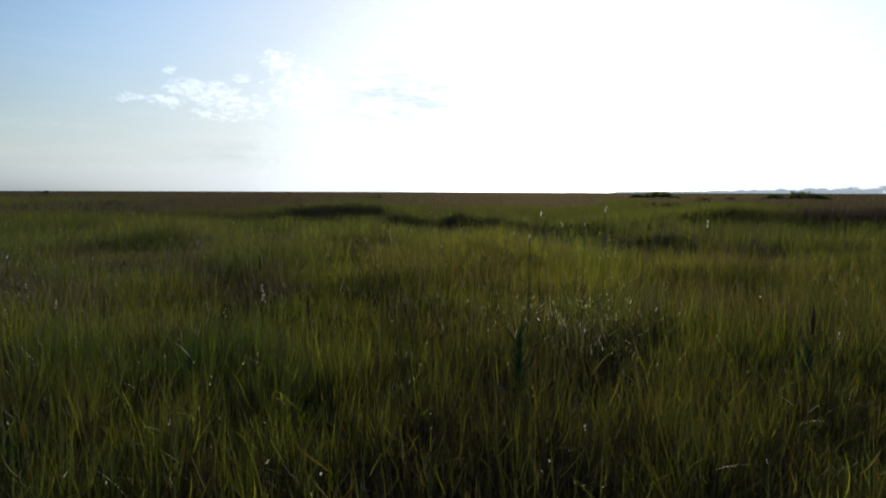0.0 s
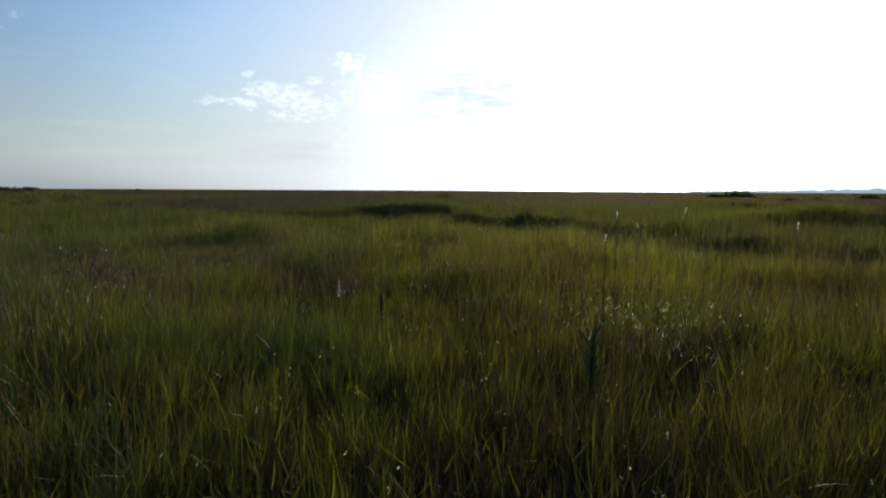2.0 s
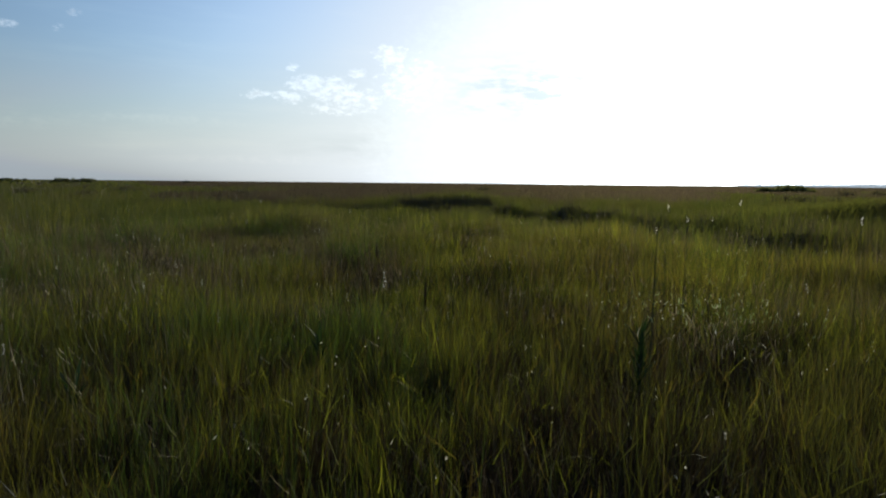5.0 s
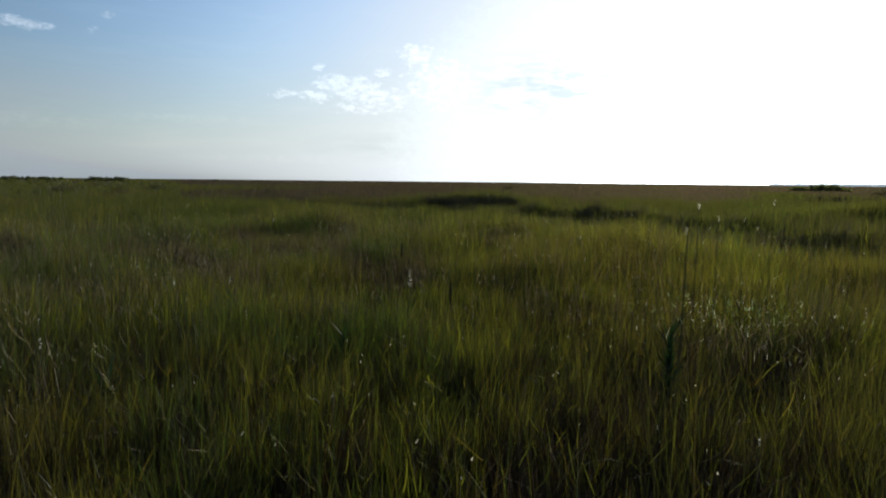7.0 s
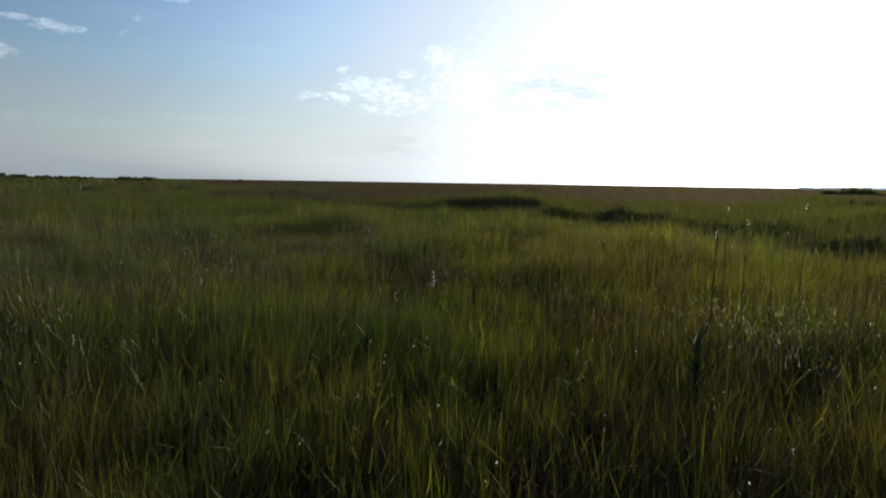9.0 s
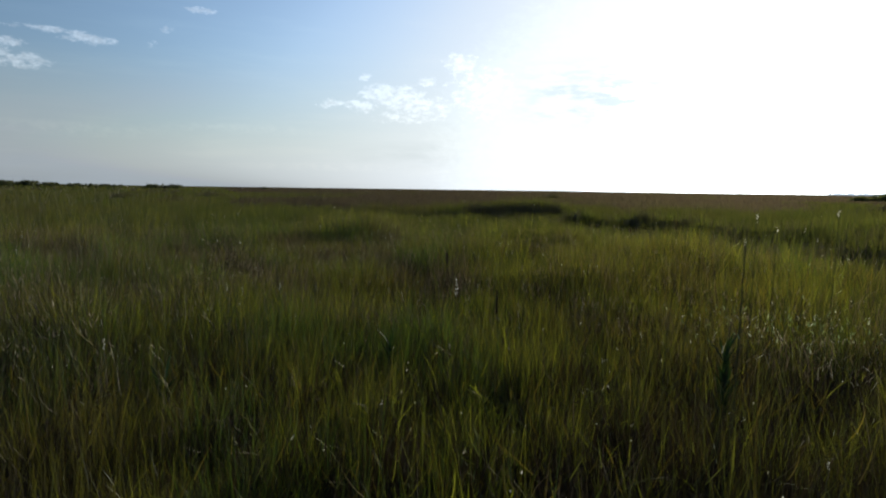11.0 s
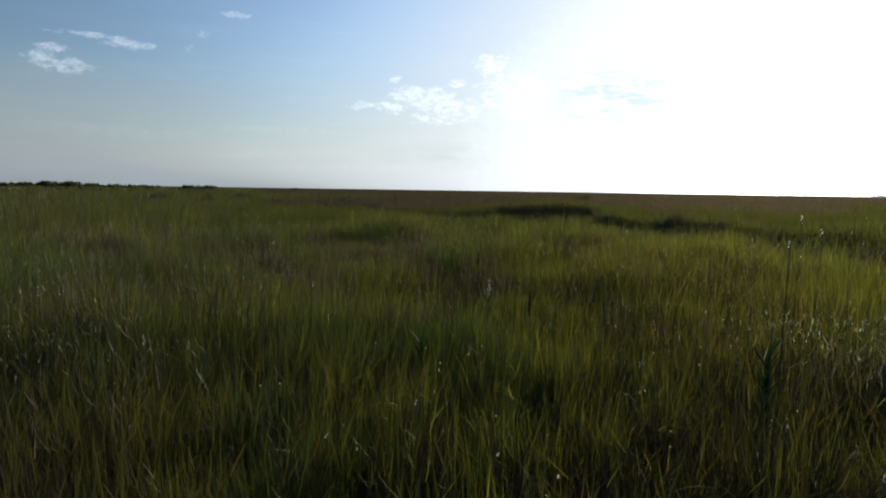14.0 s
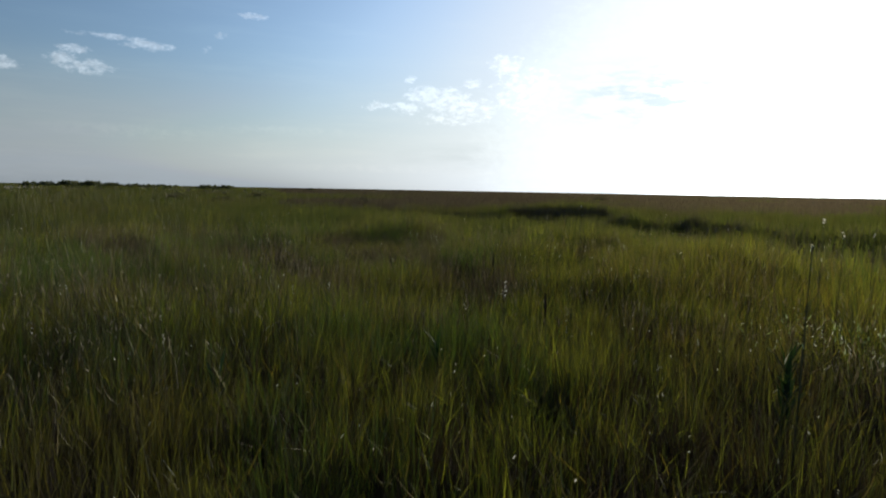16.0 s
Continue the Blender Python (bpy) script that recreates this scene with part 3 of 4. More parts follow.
sere = waves(x, y, 2.4, 36) + 0.5 * waves(x, y, 0.9, 37) + 0.8 * (u - 0.5) + 0.7 * bump_at(x, y, -4.3, 8.6, 2.4, 2.4) + 0.7 * bump_at(x, y, -2.65, 7.4, 0.6, 0.6) + 0.4 * np.clip((-x - 2.0) / 3, 0, 1) > 0.85
ripe = rng.uniform(0, 1, len(x)) < 0.15 + 0.16 * np.clip((x + 2.5) / 4, 0, 1) + 0.2 * bump_at(x, y, 0.3, 8.0, 2.0, 2.2)
high, slim = sward(x, y) * (0.84 + 0.22 * u), np.clip(0.55 + 0.05 * np.hypot(x, y), 0.8, 1.4)
for some, mat, name, label, wide in ((sere, WITHERED, "withered_grass", "patches of withered brown grass in the meadow", 0.0055), (ripe & ~sere & ~fresh, OCHRE, "ochre_grass", "ripening ochre blades among the meadow grass", 0.0050),
                                     (~ripe & ~sere & ~fresh, GREEN, "meadow_grass", "olive green marsh grass standing thick and uneven", 0.0056), (fresh & ~sere, BLUE_GREEN, "cordgrass", "fresh green upright cordgrass among the meadow grass", 0.0068)):
    field(name, label, "grass", mat, *some_of(x, y, some), high[some], (wide * slim)[some], 2, 0.17, 0.18, 0.13)
x, y, u = tufts(1700, 6, 0.12, 5.5, 20, -62, 84)
keep = wet(x, y) < 0.3
field("dead_grass", "withered tan grass stems in the meadow", "grass", STRAW, x[keep], y[keep], sward(x[keep], y[keep]) * 0.95, 0.005, 2, 0.2, 0.3)
# the meadow up to the creek and beyond it
x, y, u = tufts(41000, 5, 0.16, 15.5, 48, -62, 82)
keep = (wet(x, y) < rng.uniform(0, 1, len(x)) * 0.7) & (bank_distance(x, y) > rng.uniform(0.2, 1.1, len(x)) * reedy(x, y))
brown = np.clip((y - x * 0.35 - 38) / 14, 0, 1) * 1.3 + 1.6 * np.clip((x - 0.60 * y) / 2, 0, 1) * (np.hypot(x, y) > 31) + 0.45 * waves(x, y, 14.0, 41) + 0.3 * waves(x, y, 4.0, 42)
brown = brown - 1.2 * np.clip((-x / y - 0.72) / 0.1, 0, 1)
olive = (waves(x, y, 5.0, 43) + 0.6 * waves(x, y, 2.0, 44) + 0.8 * (u - 0.5) > 0.1 + 0.5 * np.clip((np.hypot(x, y) - 17) / 8, 0, 1)) & (np.hypot(x, y) < 32 + 6 * u) & (far_side(x, y) < 0.5)
for some, mat, label in ((~olive, FAR_GREEN, "green grass on both banks of the creek"), (olive, GREEN, "olive yellow grass on both banks of the creek")):
    g1 = keep & (brown < 0.7) & some
    field("bank_grass", label, "grass", mat, x[g1], y[g1], sward(x[g1], y[g1]) * (0.9 + 0.2 * u[g1]), 0.024, 1, 0.14, 0.14, 0.13)
g2 = keep & (brown >= 0.7)
field("far_marsh_grass", "brown late-summer marsh grass on the far flat", "grass", FAR_BROWN, x[g2], y[g2], sward(x[g2], y[g2]) * (0.8 + 0.2 * u[g2]), 0.024, 1, 0.14, 0.14, 0.13)
# reeds added in place of the cut bank's shaded face on the creek's far side
bx, by, bh = [], [], []
for x0, y0, x1, y1, high, deep in BANK:
    k = int(330 * math.hypot(x1 - x0, y1 - y0))
    s = rng.uniform(0, 1, k)
    across = np.abs(rng.normal(0, deep, k)) - 0.3
    nx, ny = (y0 - y1) / math.hypot(x1 - x0, y1 - y0), (x1 - x0) / math.hypot(x1 - x0, y1 - y0)
    bx.append(x0 + s * (x1 - x0) + nx * across), by.append(y0 + s * (y1 - y0) + ny * across)
    bh.append(high * (0.95 + 0.06 * waves(s * 9, s * 3, 2.0, 51)) * np.clip(np.minimum(s, 1 - s) * 14, 0.4, 1))
bx, by, bh = np.concatenate(bx), np.concatenate(by), np.concatenate(bh)
thick = reedy(bx, by)
some = rng.uniform(0, 1, len(bx)) < 0.15 + thick
bx, by, bh = bx[some], by[some], (bh * (0.55 + 0.45 * thick))[some]
bh = bh * rng.uniform(0.4, 1.12, len(bh))
lush = (bx > -3.0) & (rng.uniform(0, 1, len(bx)) < 0.55 + 0.5 * waves(bx, by, 2.5, 58))
for some, mat, label in ((~lush, DARK_REED, "dark reeds standing in for the shaded far bank of the creek"), (lush, HUMMOCK, "dull green reeds along the far bank of the creek")):
    field("bank_reed", label, "reed", mat, bx[some], by[some], bh[some], 0.030, 2, 0.12, 0.15)
# green grass on the brow of the cut bank, and the green hummock beyond the creek
x, y = rng.normal(-6.7, 1.7, 2400), rng.normal(37.6, 0.5, 2400)
field("bank_grass", "green grass on the brow of the cut bank", "grass", HUMMOCK, x, y, 0.86 + 0.22 * bump_at(x, y, -6.0, 37.4, 2.4, 2.0) + 0.08 * waves(x, y, 2.0, 55), 0.030, 2, 0.14, 0.2, 0.1)
x, y = rng.normal(12.4, 2.0, 6000), rng.normal(26.2, 1.3, 6000)
field("reed_clump", "green clump of reeds on a hummock beyond the creek", "reed", HUMMOCK, x, y, 0.66 + 0.30 * bump_at(x, y, 12.9, 26.2, 2.8, 1.6) + 0.06 * waves(x, y, 1.5, 56), 0.026, 2, 0.16, 0.2, 0.1)
x, y = rng.normal(19.0, 2.0, 4200), rng.normal(25.0, 0.8, 4200)
field("bank_reed", "purple-brown reeds beside the green hummock", "reed", PURPLE, x, y, 0.98 + 0.08 * waves(x, y, 2.0, 57), 0.03, 2, 0.14, 0.2, 0.12)
# short dark sedge added on the creek's bed to cover its pale sunlit mud
sx, sy = [], []
for (ax, ay), (bx_, by_) in zip(CREEK, CREEK[1:]):
    run = math.hypot(bx_ - ax, by_ - ay)
    k = int(run * 420)
    q, off = rng.uniform(0, 1, k), rng.uniform(-3.3, 3.3, k)
    sx.append(ax + q * (bx_ - ax) + off * (ay - by_) / run), sy.append(ay + q * (by_ - ay) + off * (bx_ - ax) / run)
x, y = np.concatenate(sx), np.concatenate(sy)
low = creek_distance(x, y) < 3.4
x, y = x[low], y[low]
lush = (x > -3.0) & (rng.uniform(0, 1, len(x)) < 0.5 + 0.5 * waves(x, y, 2.5, 59))
for some, mat, label in ((~lush, DARK_REED, "short dark sedge added over the sunlit mud of the creek bed"), (lush, HUMMOCK, "short green sedge in the muddy creek bed")):
    field("creek_sedge", label, "sedge", mat, x[some], y[some], rng.uniform(0.28, 0.58, some.sum()), 0.03, 2, 0.15, 0.15)
# low dark tussocks scattered over the far flat
for cx, cy, wx, wy, high in ((-53.8, 66.0, 2.6, 1.2, 0.95), (-50.9, 48.3, 1.2, 0.8, 0.8), (-12.4, 109.0, 1.6, 1.0, 1.1), (21.2, 56.0, 2.4, 1.4, 0.9), (25.0, 57.0, 1.2, 1.0, 0.8), (-33.0, 58.0, 1.4, 0.8, 0.8), (-62.0, 60.0, 5.0, 0.8, 0.7),
                             (-40.0, 44.0, 0.9, 0.7, 0.8), (-75.0, 80.0, 6.0, 1.0, 0.9), (45.0, 100.0, 1.6, 1.0, 1.0), (52.0, 105.0, 1.2, 1.0, 1.0)):
    k = 260
    x, y = rng.normal(cx, wx * 0.6, k), rng.normal(cy, wy * 0.6, k)
    field("reed_tussock", "low dark tussock of reeds on the far flat", "reed", DARK_REED, x, y, high * np.exp(-((x - cx) / wx) ** 2 * 0.5), 0.09, 2, 0.15, 0.2)
# far flats
for r0, r1, count, wide in ((47, 130, 21000, 0.12), (125, 420, 19000, 0.6), (400, 1500, 16000, 2.4)):
    x, y, u = tufts(count, 5, wide * 4, r0, r1, -58, 78)
    keep = wet(x, y) < 0.3
    brown = np.clip((y - x * 0.35 - 38) / 14, 0, 1) * 1.3 + 0.6 * waves(x, y, 45.0, 41) - 1.3 * bump_at(x, y, -75, 75, 45, 45) - 1.0 * bump_at(x, y, 26, 62, 14, 40) + 2.0 * np.clip((x - 0.60 * y) / 4, 0, 1) - 2.5 * np.clip((-x / y - 0.74) / 0.12, 0, 1)
    g1 = keep & (brown < 0.55)
    field("bank_grass", "green marsh grass on the far flat", "grass", FAR_GREEN, x[g1], y[g1], np.full(g1.sum(), 0.62), wide, 1)
    g2 = keep & (brown >= 0.55)
    field("far_marsh_grass", "brown late-summer marsh grass on the far flat", "grass", FAR_BROWN, x[g2], y[g2], np.full(g2.sum(), 0.58), wide, 1)
# beside and behind the camera
x, y, u = tufts(7500, 5, 0.06, 0.6, 9, 84, 300)
field("meadow_grass", "olive green marsh grass standing thick and uneven", "grass", GREEN, x, y, sward(x, y) * (0.8 + 0.25 * u), 0.010)
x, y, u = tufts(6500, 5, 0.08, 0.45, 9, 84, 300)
field("shade_thatch", "dead thatch under the living grass, darkened for the shade between blades", "grass", SHADE_THATCH, x, y, sward(x, y) * 0.6, 0.016, 1, 0.3, 0.3)
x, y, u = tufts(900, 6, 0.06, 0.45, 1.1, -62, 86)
field("shade_thatch", "dead thatch under the living grass, darkened for the shade between blades", "grass", SHADE_THATCH, x, y, sward(x, y) * 0.55, 0.008, 1, 0.3, 0.3)
x, y, u = tufts(9000, 5, 0.3, 9, 45, 82, 302)
field("meadow_grass", "olive green marsh grass standing thick and uneven", "grass", GREEN, x, y, sward(x, y), 0.05, 1)
# tan panicles over the tops of the grass
x, y, u = tufts(5200, 4, 0.12, 3.5, 16.0, -60, 82)
keep = (waves(x, y, 3.0, 61) + 0.3 * waves(x, y, 9.0, 62) + 1.0 * bump_at(x, y, -4.1, 8.6, 2.4, 2.6) - 0.6 * np.clip((x + 0.5) / 1.5, 0, 1) > 0.15) & (wet(x, y) < 0.2)
x, y = x[keep], y[keep]
k = len(x)
high = land(x, y) + sward(x, y) * rng.uniform(0.88, 1.12, k)
stuff("grass_panicle", ribbon_mesh("grass_panicle", x, y, high, rng.uniform(0.025, 0.06, k), rng.uniform(0.004, 0.009, k), rng.uniform(0.1, 0.8, k), rng.uniform(0, 2 * math.pi, k),
                                   rng.uniform(-0.3, 0.5, k), rng.uniform(0, math.pi, k), PANICLE, 3), "tan feathery seed panicles over the grass tops", "grass")
# pale dead leaves and flakes caught in the grass
x, y, u = tufts(330, 2, 0.05, 1.2, 9.0, -70, 85)
k = len(x)
high = land(x, y) + sward(x, y) * rng.uniform(0.55, 1.05, k)
stuff("leaf_flake", ribbon_mesh("leaf_flake", x, y, high, rng.uniform(0.010, 0.026, k), rng.uniform(0.004, 0.008, k), rng.uniform(0.2, 0.95, k), rng.uniform(0, 2 * math.pi, k),
                                rng.uniform(-0.4, 0.4, k), rng.uniform(0, math.pi, k), BLEACHED, 3), "small pale dead leaves caught in the grass", "dead leaves")
# the flattened patch: bleached straw lying over itself
for count, mat, long, wide, label in ((190, STRAW, 0.14, 0.0024, "tan straw flattened in a hollow of the meadow"), (50, BLEACHED, 0.08, 0.0020, "bleached straw flattened in a hollow of the meadow")):
    x, y = rng.normal(0.98, 0.26, count), rng.normal(3.92, 0.11, count)
    k = len(x)
    stuff("flattened_straw", ribbon_mesh("flattened_straw", x, y, 0.52 + 0.24 * rng.uniform(0, 1, k), long * rng.uniform(0.3, 1.2, k), wide * rng.uniform(0.6, 1.4, k), rng.uniform(0.75, 0.99, k), rng.uniform(0, 2 * math.pi, k),
                                         rng.uniform(-0.7, 0.3, k), rng.uniform(0, math.pi, k), mat, 5), label, "straw")
# low stand of leaves behind the hollow, sun glints painted white and pale green
for count, mat, long, label in ((55, FLUFF, 0.020, "small leaves coloured white as sun glints over the flattened hollow"), (170, GLINT_GREEN, 0.028, "small leaves coloured pale green as sun glints over the flattened hollow")):
    x, y = rng.normal(1.02, 0.36, count), rng.normal(4.22, 0.18, count)
    stuff("glint_foliage", ribbon_mesh("glint_foliage", x, y, 0.66 + 0.22 * rng.uniform(0, 1, count) + 0.04 * waves(x, y, 0.5, 71), long * rng.uniform(0.4, 1.5, count), long * rng.uniform(0.10, 0.36, count), rng.uniform(0.3, 0.98, count),
                                      rng.uniform(0, 2 * math.pi, count), rng.uniform(-0.6, 0.6, count), rng.uniform(0, math.pi, count), mat, 4), label, "foliage")
x, y = rng.normal(-2.0, 0.26, 150), rng.normal(2.45, 0.2, 150)
k = len(x)
stuff("flattened_straw", ribbon_mesh("flattened_straw", x, y, land(x, y) + rng.uniform(0.3, 0.60, k), rng.uniform(0.05, 0.14, k), rng.uniform(0.0015, 0.003, k), rng.uniform(0.95, 1.2, k),
                                     rng.uniform(0, 2 * math.pi, k), rng.uniform(-0.5, 0.3, k), rng.uniform(0, math.pi, k), WITHERED, 4), "tan broken straw lying on the grass", "straw")


# ---- single plants ----
def part(name, mesh, parent, label=""):
    ob = new(name, mesh)
    ob.parent = parent
    return tagged(ob, label) if label else ob


def tube(name, path, radii, mat, sides=6):
    """A tapered tube along a path."""
    bm = bmesh.new()
    loops = []
    for p, r in zip(path, radii):
        loops.append([bm.verts.new((p[0] + r * math.cos(2 * math.pi * i / sides), p[1] + r * math.sin(2 * math.pi * i / sides), p[2])) for i in range(sides)])
    for lo, hi in zip(loops, loops[1:]):
        for i in range(sides):
            bm.faces.new((lo[i], lo[(i + 1) % sides], hi[(i + 1) % sides], hi[i])).smooth = True
    bm.faces.new(loops[-1])
    bm.faces.new(loops[0][::-1])
    me = bpy.data.meshes.new(name)
    bm.to_mesh(me)
    bm.free()
    me.materials.append(mat)
    return me


def one(*v):
    return [np.atleast_1d(np.asarray(a, float)) for a in v]


def leaf(name, p, length, width, lean, bearing, curl, mat, segments=5):
    return ribbon_mesh(name, *one(p[0], p[1], p[2], length, width, lean, bearing, curl, bearing + math.pi / 2), mat, segments)


def puff_mesh(name, centres, size, mat, hairs=26):
    """Round tufts of short hairs."""
    c = np.repeat(np.asarray(centres, float), hairs, 0)
    k = len(c)
    c = c + rng.normal(0, size * 0.35, (k, 3))
    return ribbon_mesh(name, c[:, 0], c[:, 1], c[:, 2], rng.uniform(0.9, 2.2, k) * size, rng.uniform(0.14, 0.30, k) * size, rng.uniform(0.1, 0.6, k),
                       rng.uniform(0, 2 * math.pi, k), rng.uniform(-0.5, 0.5, k), rng.uniform(0, math.pi, k), mat, 2)


def bent(height, lean, bearing, steps=7):
    return [(lean * height * (i / steps) ** 2 * math.cos(bearing), lean * height * (i / steps) ** 2 * math.sin(bearing), height * i / steps) for i in range(steps + 1)]


def seed_stem(x, y, top, puffs=4, size=0.012, thick=0.0025, leaves=2, label="thin dry stem with white fluffy seed heads in the grass", group="white seed stems", straight=False):
    z = float(land(x, y))
    thing = tagged(new("seed_stem"), label, "wildflower", group)
    thing.location = (x, y, z - 0.02)
    h, bearing, lean = top - z, rng.uniform(0, 6.28), 0.004 if straight else abs(rng.normal(0, 0.05))
    path = bent(h, lean, bearing)
    thing.location = (x - path[-1][0], y - path[-1][1], z - 0.02)
    part("stem", tube("stem", path, np.linspace(thick, thick * 0.45, len(path)), STEM), thing)
    tip = Vector(path[-1])
    centres = [tip + Vector((rng.normal(0, size * 0.5), rng.normal(0, size * 0.5), size * 0.6 - i * size * rng.uniform(1.6, 2.6))) for i in range(puffs)]
    for c in centres:
        part("seed_head", puff_mesh("seed_head", [tuple(c)], size * rng.uniform(0.6, 1.2), FLUFF, 16), thing, "white fluffy seed head")
    for i in range(leaves):
        at = path[int(rng.integers(2, len(path) - 2))]
        part("leaf", leaf("leaf", at, rng.uniform(0.10, 0.2), rng.uniform(0.003, 0.006), 0.3, rng.uniform(0, 6.28), rng.uniform(0.1, 0.4), STEM), thing)
    return thing


# tall stalks that stand above the meadow
for x, y, top, puffs in ((0.755, 4.44, 1.51, 4), (1.41, 4.99, 1.53, 3), (1.55, 6.30, 1.33, 3), (-1.72, 10.9, 1.41, 2), (1.21, 5.86, 1.35, 4), (2.34, 5.09, 1.41, 4)):
    seed_stem(x, y, top, puffs, 0.007, 0.0035, 4, "tall dry stalk with white seed fluff above the grass", "tall stalks", straight=True)
seed_stem(0.585, 3.86, 1.38, 3, 0.007, 0.007, 6, "thick dark upright stalk with a small white tuft", "tall stalks", straight=True)
seed_stem(-1.20, 3.78, 1.04, 7, 0.008, 0.003, 2)
MID = [(-1.65, 7.49, 0.97), (-1.50, 7.56, 0.85), (-3.41, 7.96, 0.97), (-3.75, 14.8, 0.87), (-2.59, 8.40, 0.86), (-1.99, 6.91, 0.95), (-0.48, 5.90, 0.86), (-0.73, 4.65, 0.89), (-0.77, 6.75, 0.82),
       (-0.99, 6.76, 0.93), (-0.02, 8.55, 0.89), (-0.67, 12.1, 0.88), (-0.49, 10.9, 0.94), (-1.78, 8.76, 0.86), (-5.42, 14.9, 0.90), (-1.96, 7.29, 0.85), (-6.27, 14.4, 0.80), (-7.06, 13.1, 1.19)]
LEFT = [(-4.55, 4.24, 0.83), (-4.11, 4.08, 0.93), (-3.53, 4.46, 0.84), (-3.09, 3.81, 0.88), (-2.54, 2.17, 0.90), (-5.40, 6.31, 0.97), (-5.46, 6.68, 0.92), (-2.52, 3.20, 0.89), (-2.92, 4.29, 0.84), (-4.35, 7.11, 0.84),
        (-3.31, 5.69, 0.97), (-5.88, 10.3, 0.90), (-6.88, 12.8, 1.20), (-5.20, 6.83, 0.90), (-4.28, 2.90, 0.91), (-3.25, 2.80, 0.80), (-14.5, 9.62, 0.95), (-10.9, 6.79, 0.85), (-4.78, 11.6, 0.85), (-5.43, 7.12, 0.85)]
RIGHT = [(2.89, 10.6, 0.94), (1.03, 16.4, 0.85), (-0.04, 7.54, 0.96), (1.69, 8.81, 0.85), (2.13, 10.0, 0.89), (3.22, 7.69, 0.87), (0.41, 4.27, 0.79), (0.00, 3.48, 0.85), (2.94, 4.26, 0.92), (2.26, 3.23, 0.87),
         (1.08, 1.84, 0.78), (0.53, 2.07, 0.80), (5.10, 7.88, 0.85), (4.59, 16.4, 1.14), (-0.20, 3.10, 0.78), (-1.04, 2.12, 0.80), (-3.78, 8.65, 0.89)]
for stems in (MID, LEFT, RIGHT):
    for x, y, top in stems:
        seed_stem(x, y, top, int(rng.integers(2, 6)), rng.uniform(0.0028, 0.0052) * (1 + 0.04 * y))
# bare dark stems round the flattened patch
for x, y, top in ((0.20, 4.10, 0.92), (0.38, 4.55, 0.98), (0.86, 4.25, 0.95), (1.02, 4.70, 0.90), (1.30, 5.35, 0.98), (1.75, 4.90, 0.95), (0.62, 5.20, 1.02), (-0.25, 4.80, 0.88), (2.10, 5.60, 0.98), (0.05, 5.50, 0.92), (2.55, 3.90, 0.92)):
    seed_stem(x, y, top, 0, 0.006, 0.004, 3, "bare dark upright stem with narrow leaves in the grass", "bare stems")
# more seed stems that nobody could count, as one sward
x, y = sector(480, 4.5, 19.0, -50, 70)
keep = wet(x, y) < 0.2
x, y = x[keep], y[keep]
top = land(x, y) + sward(x, y) * rng.uniform(0.95, 1.3, len(x))
pts = np.concatenate([np.stack([x + rng.normal(0, 0.006, len(x)), y, top - 0.03 * i], -1) for i in range(3)])
stuff("seed_fluff", puff_mesh("seed_fluff", pts, 0.0058, FLUFF, 10), "scattered white seed fluff over the meadow", "seed fluff")


def cattail(x, y, top):
    z = float(land(x, y))
    thing = tagged(new("cattail"), "dark upright spike on a slim stem in the grass", "cattail", "dark spikes")
    thing.location = (x, y, z - 0.02)
    h, lean, bearing = top - z, abs(rng.normal(0, 0.03)), rng.uniform(0, 6.28)
    path = bent(h, lean, bearing, 8)
    part("stem", tube("stem", path, np.linspace(0.004, 0.002, len(path)), STEM), thing)
    tx, ty, tz = path[-1]
    part("spike", tube("spike", [(tx, ty, tz - 0.17 + 0.19 * i / 8) for i in range(9)], [0.003, 0.007, 0.009, 0.0095, 0.0095, 0.009, 0.0075, 0.005, 0.002], SPIKE, 8), thing, "dark brown spike")
    for i in range(3):
        part("leaf", leaf("leaf", (0, 0, 0.02), h * rng.uniform(0.7, 1.0), 0.009, 0.12, rng.uniform(0, 6.28), 0.15, BLUE_GREEN, 6), thing)
    return thing


for x, y, top in ((-1.03, 4.42, 0.86), (-2.13, 6.62, 0.92), (2.51, 3.88, 0.88)):
    cattail(x, y, top)


def broadleaf_plant(x, y, high, count):
    z = float(land(x, y))
    thing = tagged(new("broadleaf_plant"), "dark blue-green leafy plant among the grass", "plant", "leafy plants")
    thing.location = (x, y, z - 0.02)
    part("stem", tube("stem", bent(high, 0.04, 1.0), np.linspace(0.006, 0.002, 8), STEM), thing)
    for i in range(count):
        part("leaf", leaf("leaf", (0, 0, high * rng.uniform(0.2, 0.8)), rng.uniform(0.15, 0.26), rng.uniform(0.022, 0.040), rng.uniform(0.2, 0.5), i * 2.4, rng.uniform(0.05, 0.4), LEAFY, 5), thing)
    return thing


for x, y, high, count in ((0.55, 4.05, 0.86, 26), (-1.75, 3.95, 0.62, 12), (2.55, 3.95, 0.75, 12), (-2.75, 2.75, 0.55, 12)):
    broadleaf_plant(x, y, high, count)


def pale_leaf(x, y, z, length, width, lean, bearing, curl):
    thing = tagged(new("dead_leaf", leaf("dead_leaf", (0, 0, 0), length, width * 0.55, lean, bearing, curl, BLEACHED, 6)), "pale dry reed leaf lying across the grass tops", "dead leaf", "pale leaves")
    thing.location = (x, y, z)


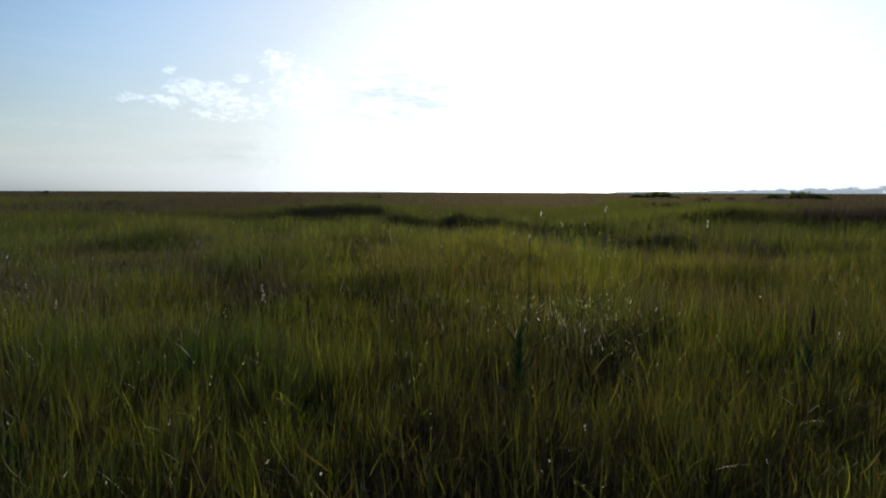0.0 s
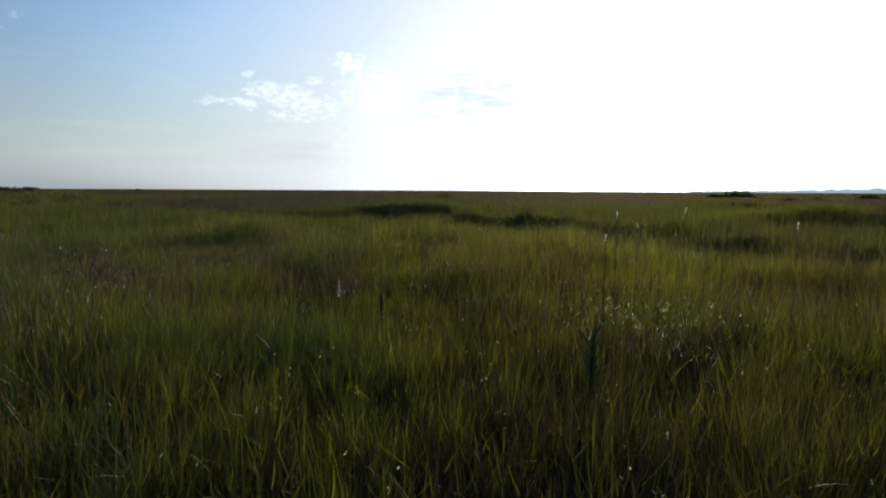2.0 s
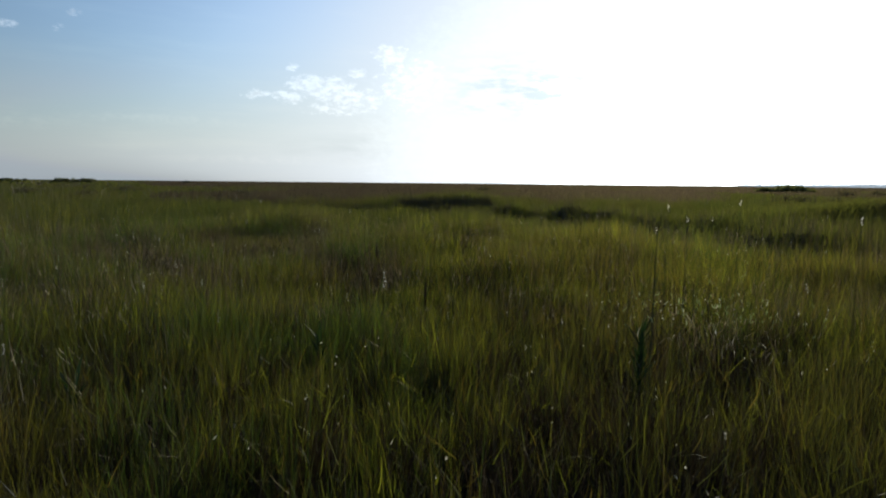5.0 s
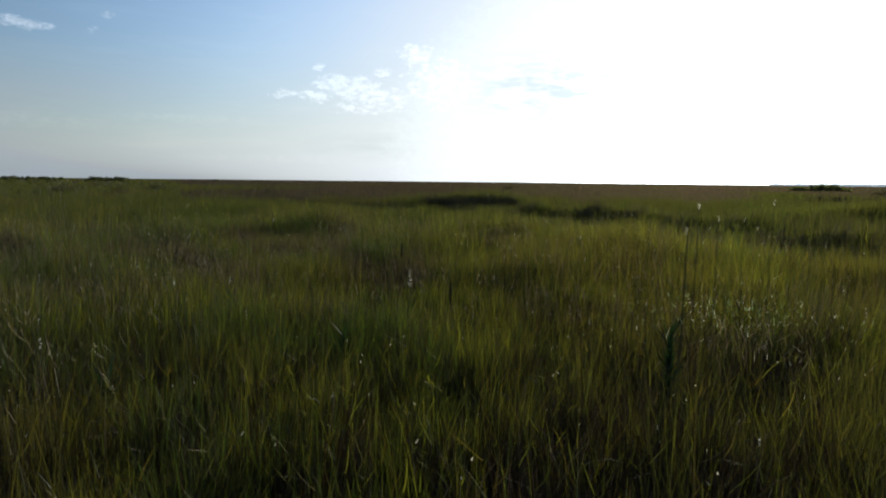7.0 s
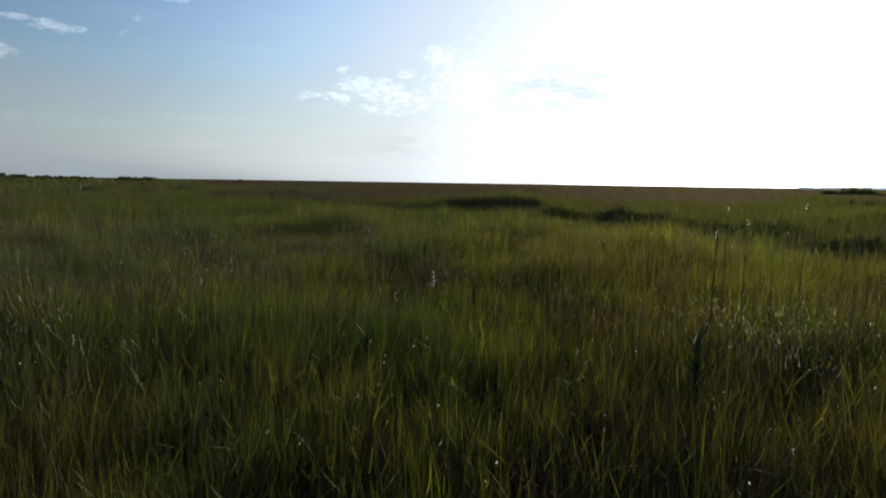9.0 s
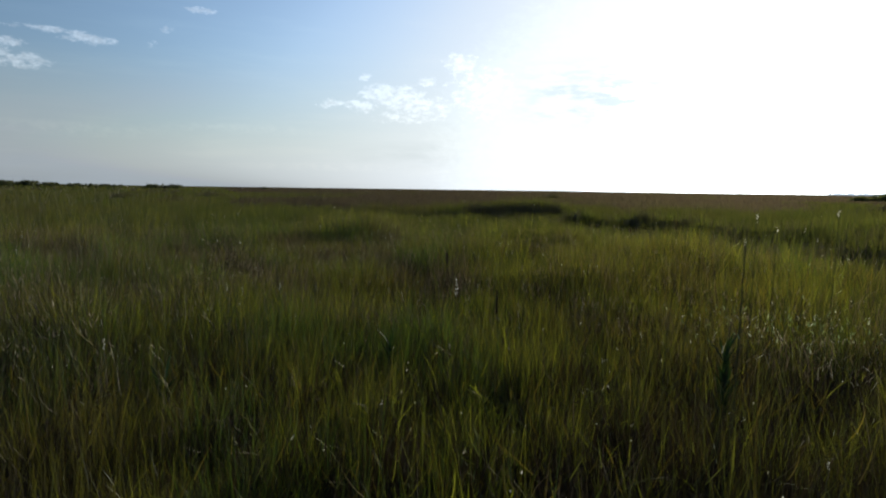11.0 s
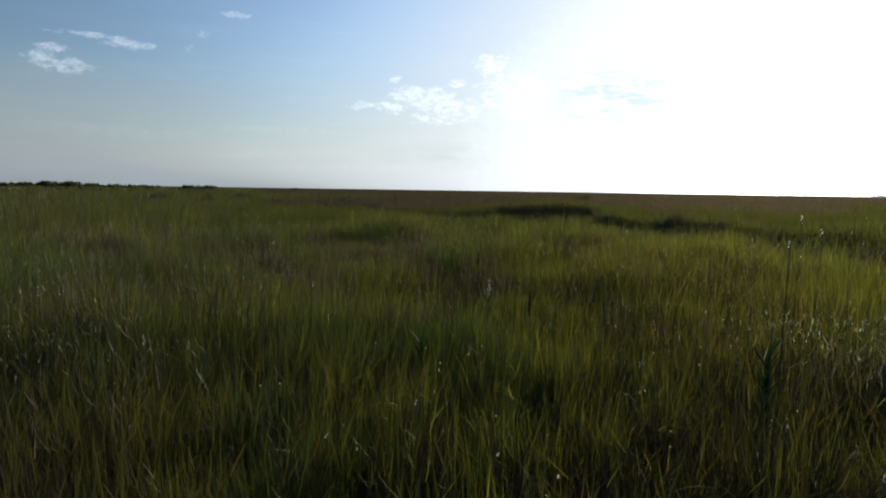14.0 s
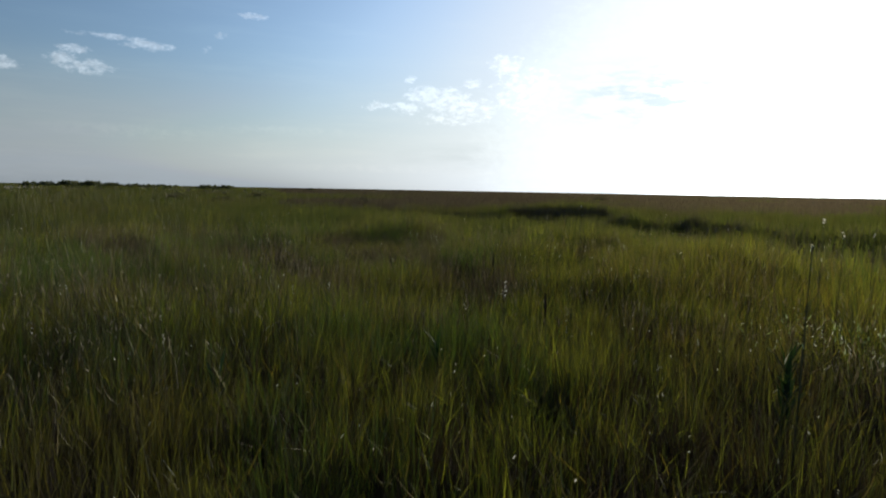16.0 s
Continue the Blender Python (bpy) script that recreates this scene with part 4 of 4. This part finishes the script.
for row in ((-2.52, 2.91, 0.74, 0.12, 0.007, 0.95, 0.75, 0.1), (1.54, 2.45, 0.72, 0.06, 0.010, 0.8, 2.4, 0.3), (1.58, 2.40, 0.71, 0.05, 0.007, 0.8, 0.3, 0.3), (1.76, 6.03, 0.74, 0.10, 0.011, 0.9, 0.3, 0.1), (-2.26, 1.86, 0.72, 0.11, 0.004, 1.1, 0.8, 0.05),
            (-1.60, 1.34, 0.72, 0.07, 0.003, 1.0, 2.9, 0.1), (0.71, 4.50, 0.74, 0.05, 0.014, 0.6, 2.6, 0.4), (0.78, 4.52, 0.74, 0.05, 0.014, 0.6, 0.5, 0.4), (0.49, 3.84, 0.66, 0.08, 0.009, 0.2, 0.6, 0.2), (1.54, 4.67, 0.74, 0.06, 0.010, 0.7, 1.0, 0.3)):
    pale_leaf(*row)


# ---- shrubs and far woods ----
def crown_mesh(name, width, depth, height, blobs, leaves, size, mat):
    """An uneven crown of many small leaf clumps."""
    bx = rng.uniform(-0.5, 0.5, blobs) * width
    by = rng.uniform(-0.5, 0.5, blobs) * depth
    dome = np.clip(1.05 - (2 * bx / width) ** 2, 0.05, 1) ** 0.8
    br = height * rng.uniform(0.22, 0.32, blobs)
    bz = np.maximum(height * dome * rng.uniform(0.45, 0.90, blobs) - br * 0.6, br * 0.5)
    i = rng.integers(0, blobs, leaves)
    v = rng.normal(0, 1, (leaves, 3))
    v /= np.linalg.norm(v, axis=1)[:, None]
    p = np.stack([bx[i], by[i], bz[i]], -1) + v * (br[i] * rng.uniform(0.6, 1.08, leaves))[:, None]
    return ribbon_mesh(name, p[:, 0], p[:, 1], np.maximum(p[:, 2], 0), rng.uniform(0.6, 1.4, leaves) * size, rng.uniform(0.4, 0.8, leaves) * size, rng.uniform(0.1, 0.9, leaves), rng.uniform(0, 6.28, leaves),
                       rng.uniform(-0.4, 0.4, leaves), rng.uniform(0, 3.14, leaves), mat, 2)


def shrub(x, y, width, height, group="shrubs on the flat", label="low dark green shrub on the far marsh edge"):
    thing = tagged(new("shrub"), label, "shrub", group)
    thing.location = (x, y, float(land(x, y)) - 0.05)
    height = height * 0.66 if x < -100 else height
    part("crown", crown_mesh("crown", width, width * 0.5, height, max(14, int(width * 9)), int(700 + width * 260), 0.34, SHRUB), thing)
    for i in range(3):
        fx = (i - 1) * width * 0.25
        part("trunk", tube("trunk", [(fx, 0, 0), (fx + 0.1, 0.05, height * 0.3), (fx + 0.15, 0, height * 0.65)], (0.07, 0.05, 0.02), BARK), thing)


for x, y, width, height in ((52.4, 140.6, 9.0, 1.9), (47.5, 141.0, 5.0, 1.3), (73.9, 118.9, 9.0, 1.9), (69.5, 121.0, 5.0, 1.4), (-124.2, 130.5, 8.0, 2.3), (-120.0, 133.0, 6.0, 2.1), (-139.0, 126.4, 4.5, 2.2),
                            (-150.8, 98.0, 6.0, 2.3), (-149.0, 101.0, 7.0, 2.3), (-146.0, 105.0, 7.0, 2.4), (-143.5, 109.0, 7.0, 2.3), (-141.0, 113.0, 6.0, 2.2), (-138.5, 117.0, 6.0, 2.0), (-136.0, 120.5, 5.0, 1.8),
                            (-132.0, 124.0, 6.0, 1.6), (-195.0, 285.0, 4.0, 2.6)):
    shrub(x, y, width, height)

# a pale sand bank before the shrubs
bm = bmesh.new()
grid = [[bm.verts.new((-0.84 * (140 + 3 * j) + (i - 14) * 0.27, 0.54 * (140 + 3 * j) + (i - 14) * 0.43, 0.80 * math.sin(math.pi * j / 6) * math.sin(math.pi * (i + 0.01) / 24.1) ** 0.6 + 0.04 * math.sin(i * 2.1 + j) + 0.14)) for i in range(25)] for j in range(7)]
for lo, hi in zip(grid, grid[1:]):
    for i in range(24):
        bm.faces.new((lo[i], hi[i], hi[i + 1], lo[i + 1])).smooth = True
me = bpy.data.meshes.new("sand_bank")
bm.to_mesh(me)
bm.free()
me.materials.append(sand_material())
tagged(new("sand_bank", me), "low pale sand bank before the far shrubs", "sand bank")

# woods with painted haze that close the horizon
bearing = np.concatenate([rng.uniform(-42, -16.5, 520), rng.uniform(-60, -40, 120)])
rise = np.clip((-16.0 - bearing) / 22.0, 0.08, 1.0)
high = (2.0 + 8.5 * rise ** 1.5) * (0.70 + (0.2 + 0.5 * rise) * np.abs(np.sin(bearing * 1.3) * np.sin(bearing * 3.1 + 1)))
dist = rng.uniform(1150, 1350, len(bearing))
i = np.repeat(np.arange(len(bearing)), 40)
v = rng.normal(0, 1, (len(i), 3))
v /= np.linalg.norm(v, axis=1)[:, None]
px = dist[i] * -np.sin(bearing[i] * DEG) + v[:, 0] * high[i] * 0.75
py = dist[i] * np.cos(bearing[i] * DEG) + v[:, 1] * high[i] * 0.5
pz = high[i] * 0.45 + v[:, 2] * high[i] * 0.5
k = len(i)
woods = ribbon_mesh("backdrop", px, py, np.maximum(pz, 0), rng.uniform(1.2, 3.0, k), rng.uniform(1.0, 2.2, k), rng.uniform(0.1, 0.9, k), rng.uniform(0, 6.28, k), rng.uniform(-0.4, 0.4, k), rng.uniform(-0.5, 0.5, k), HAZE_GLOW, 2)
tagged(new("backdrop", woods), "woods far off along the horizon with blue-grey haze put into their colour", "woods", kind="structure")
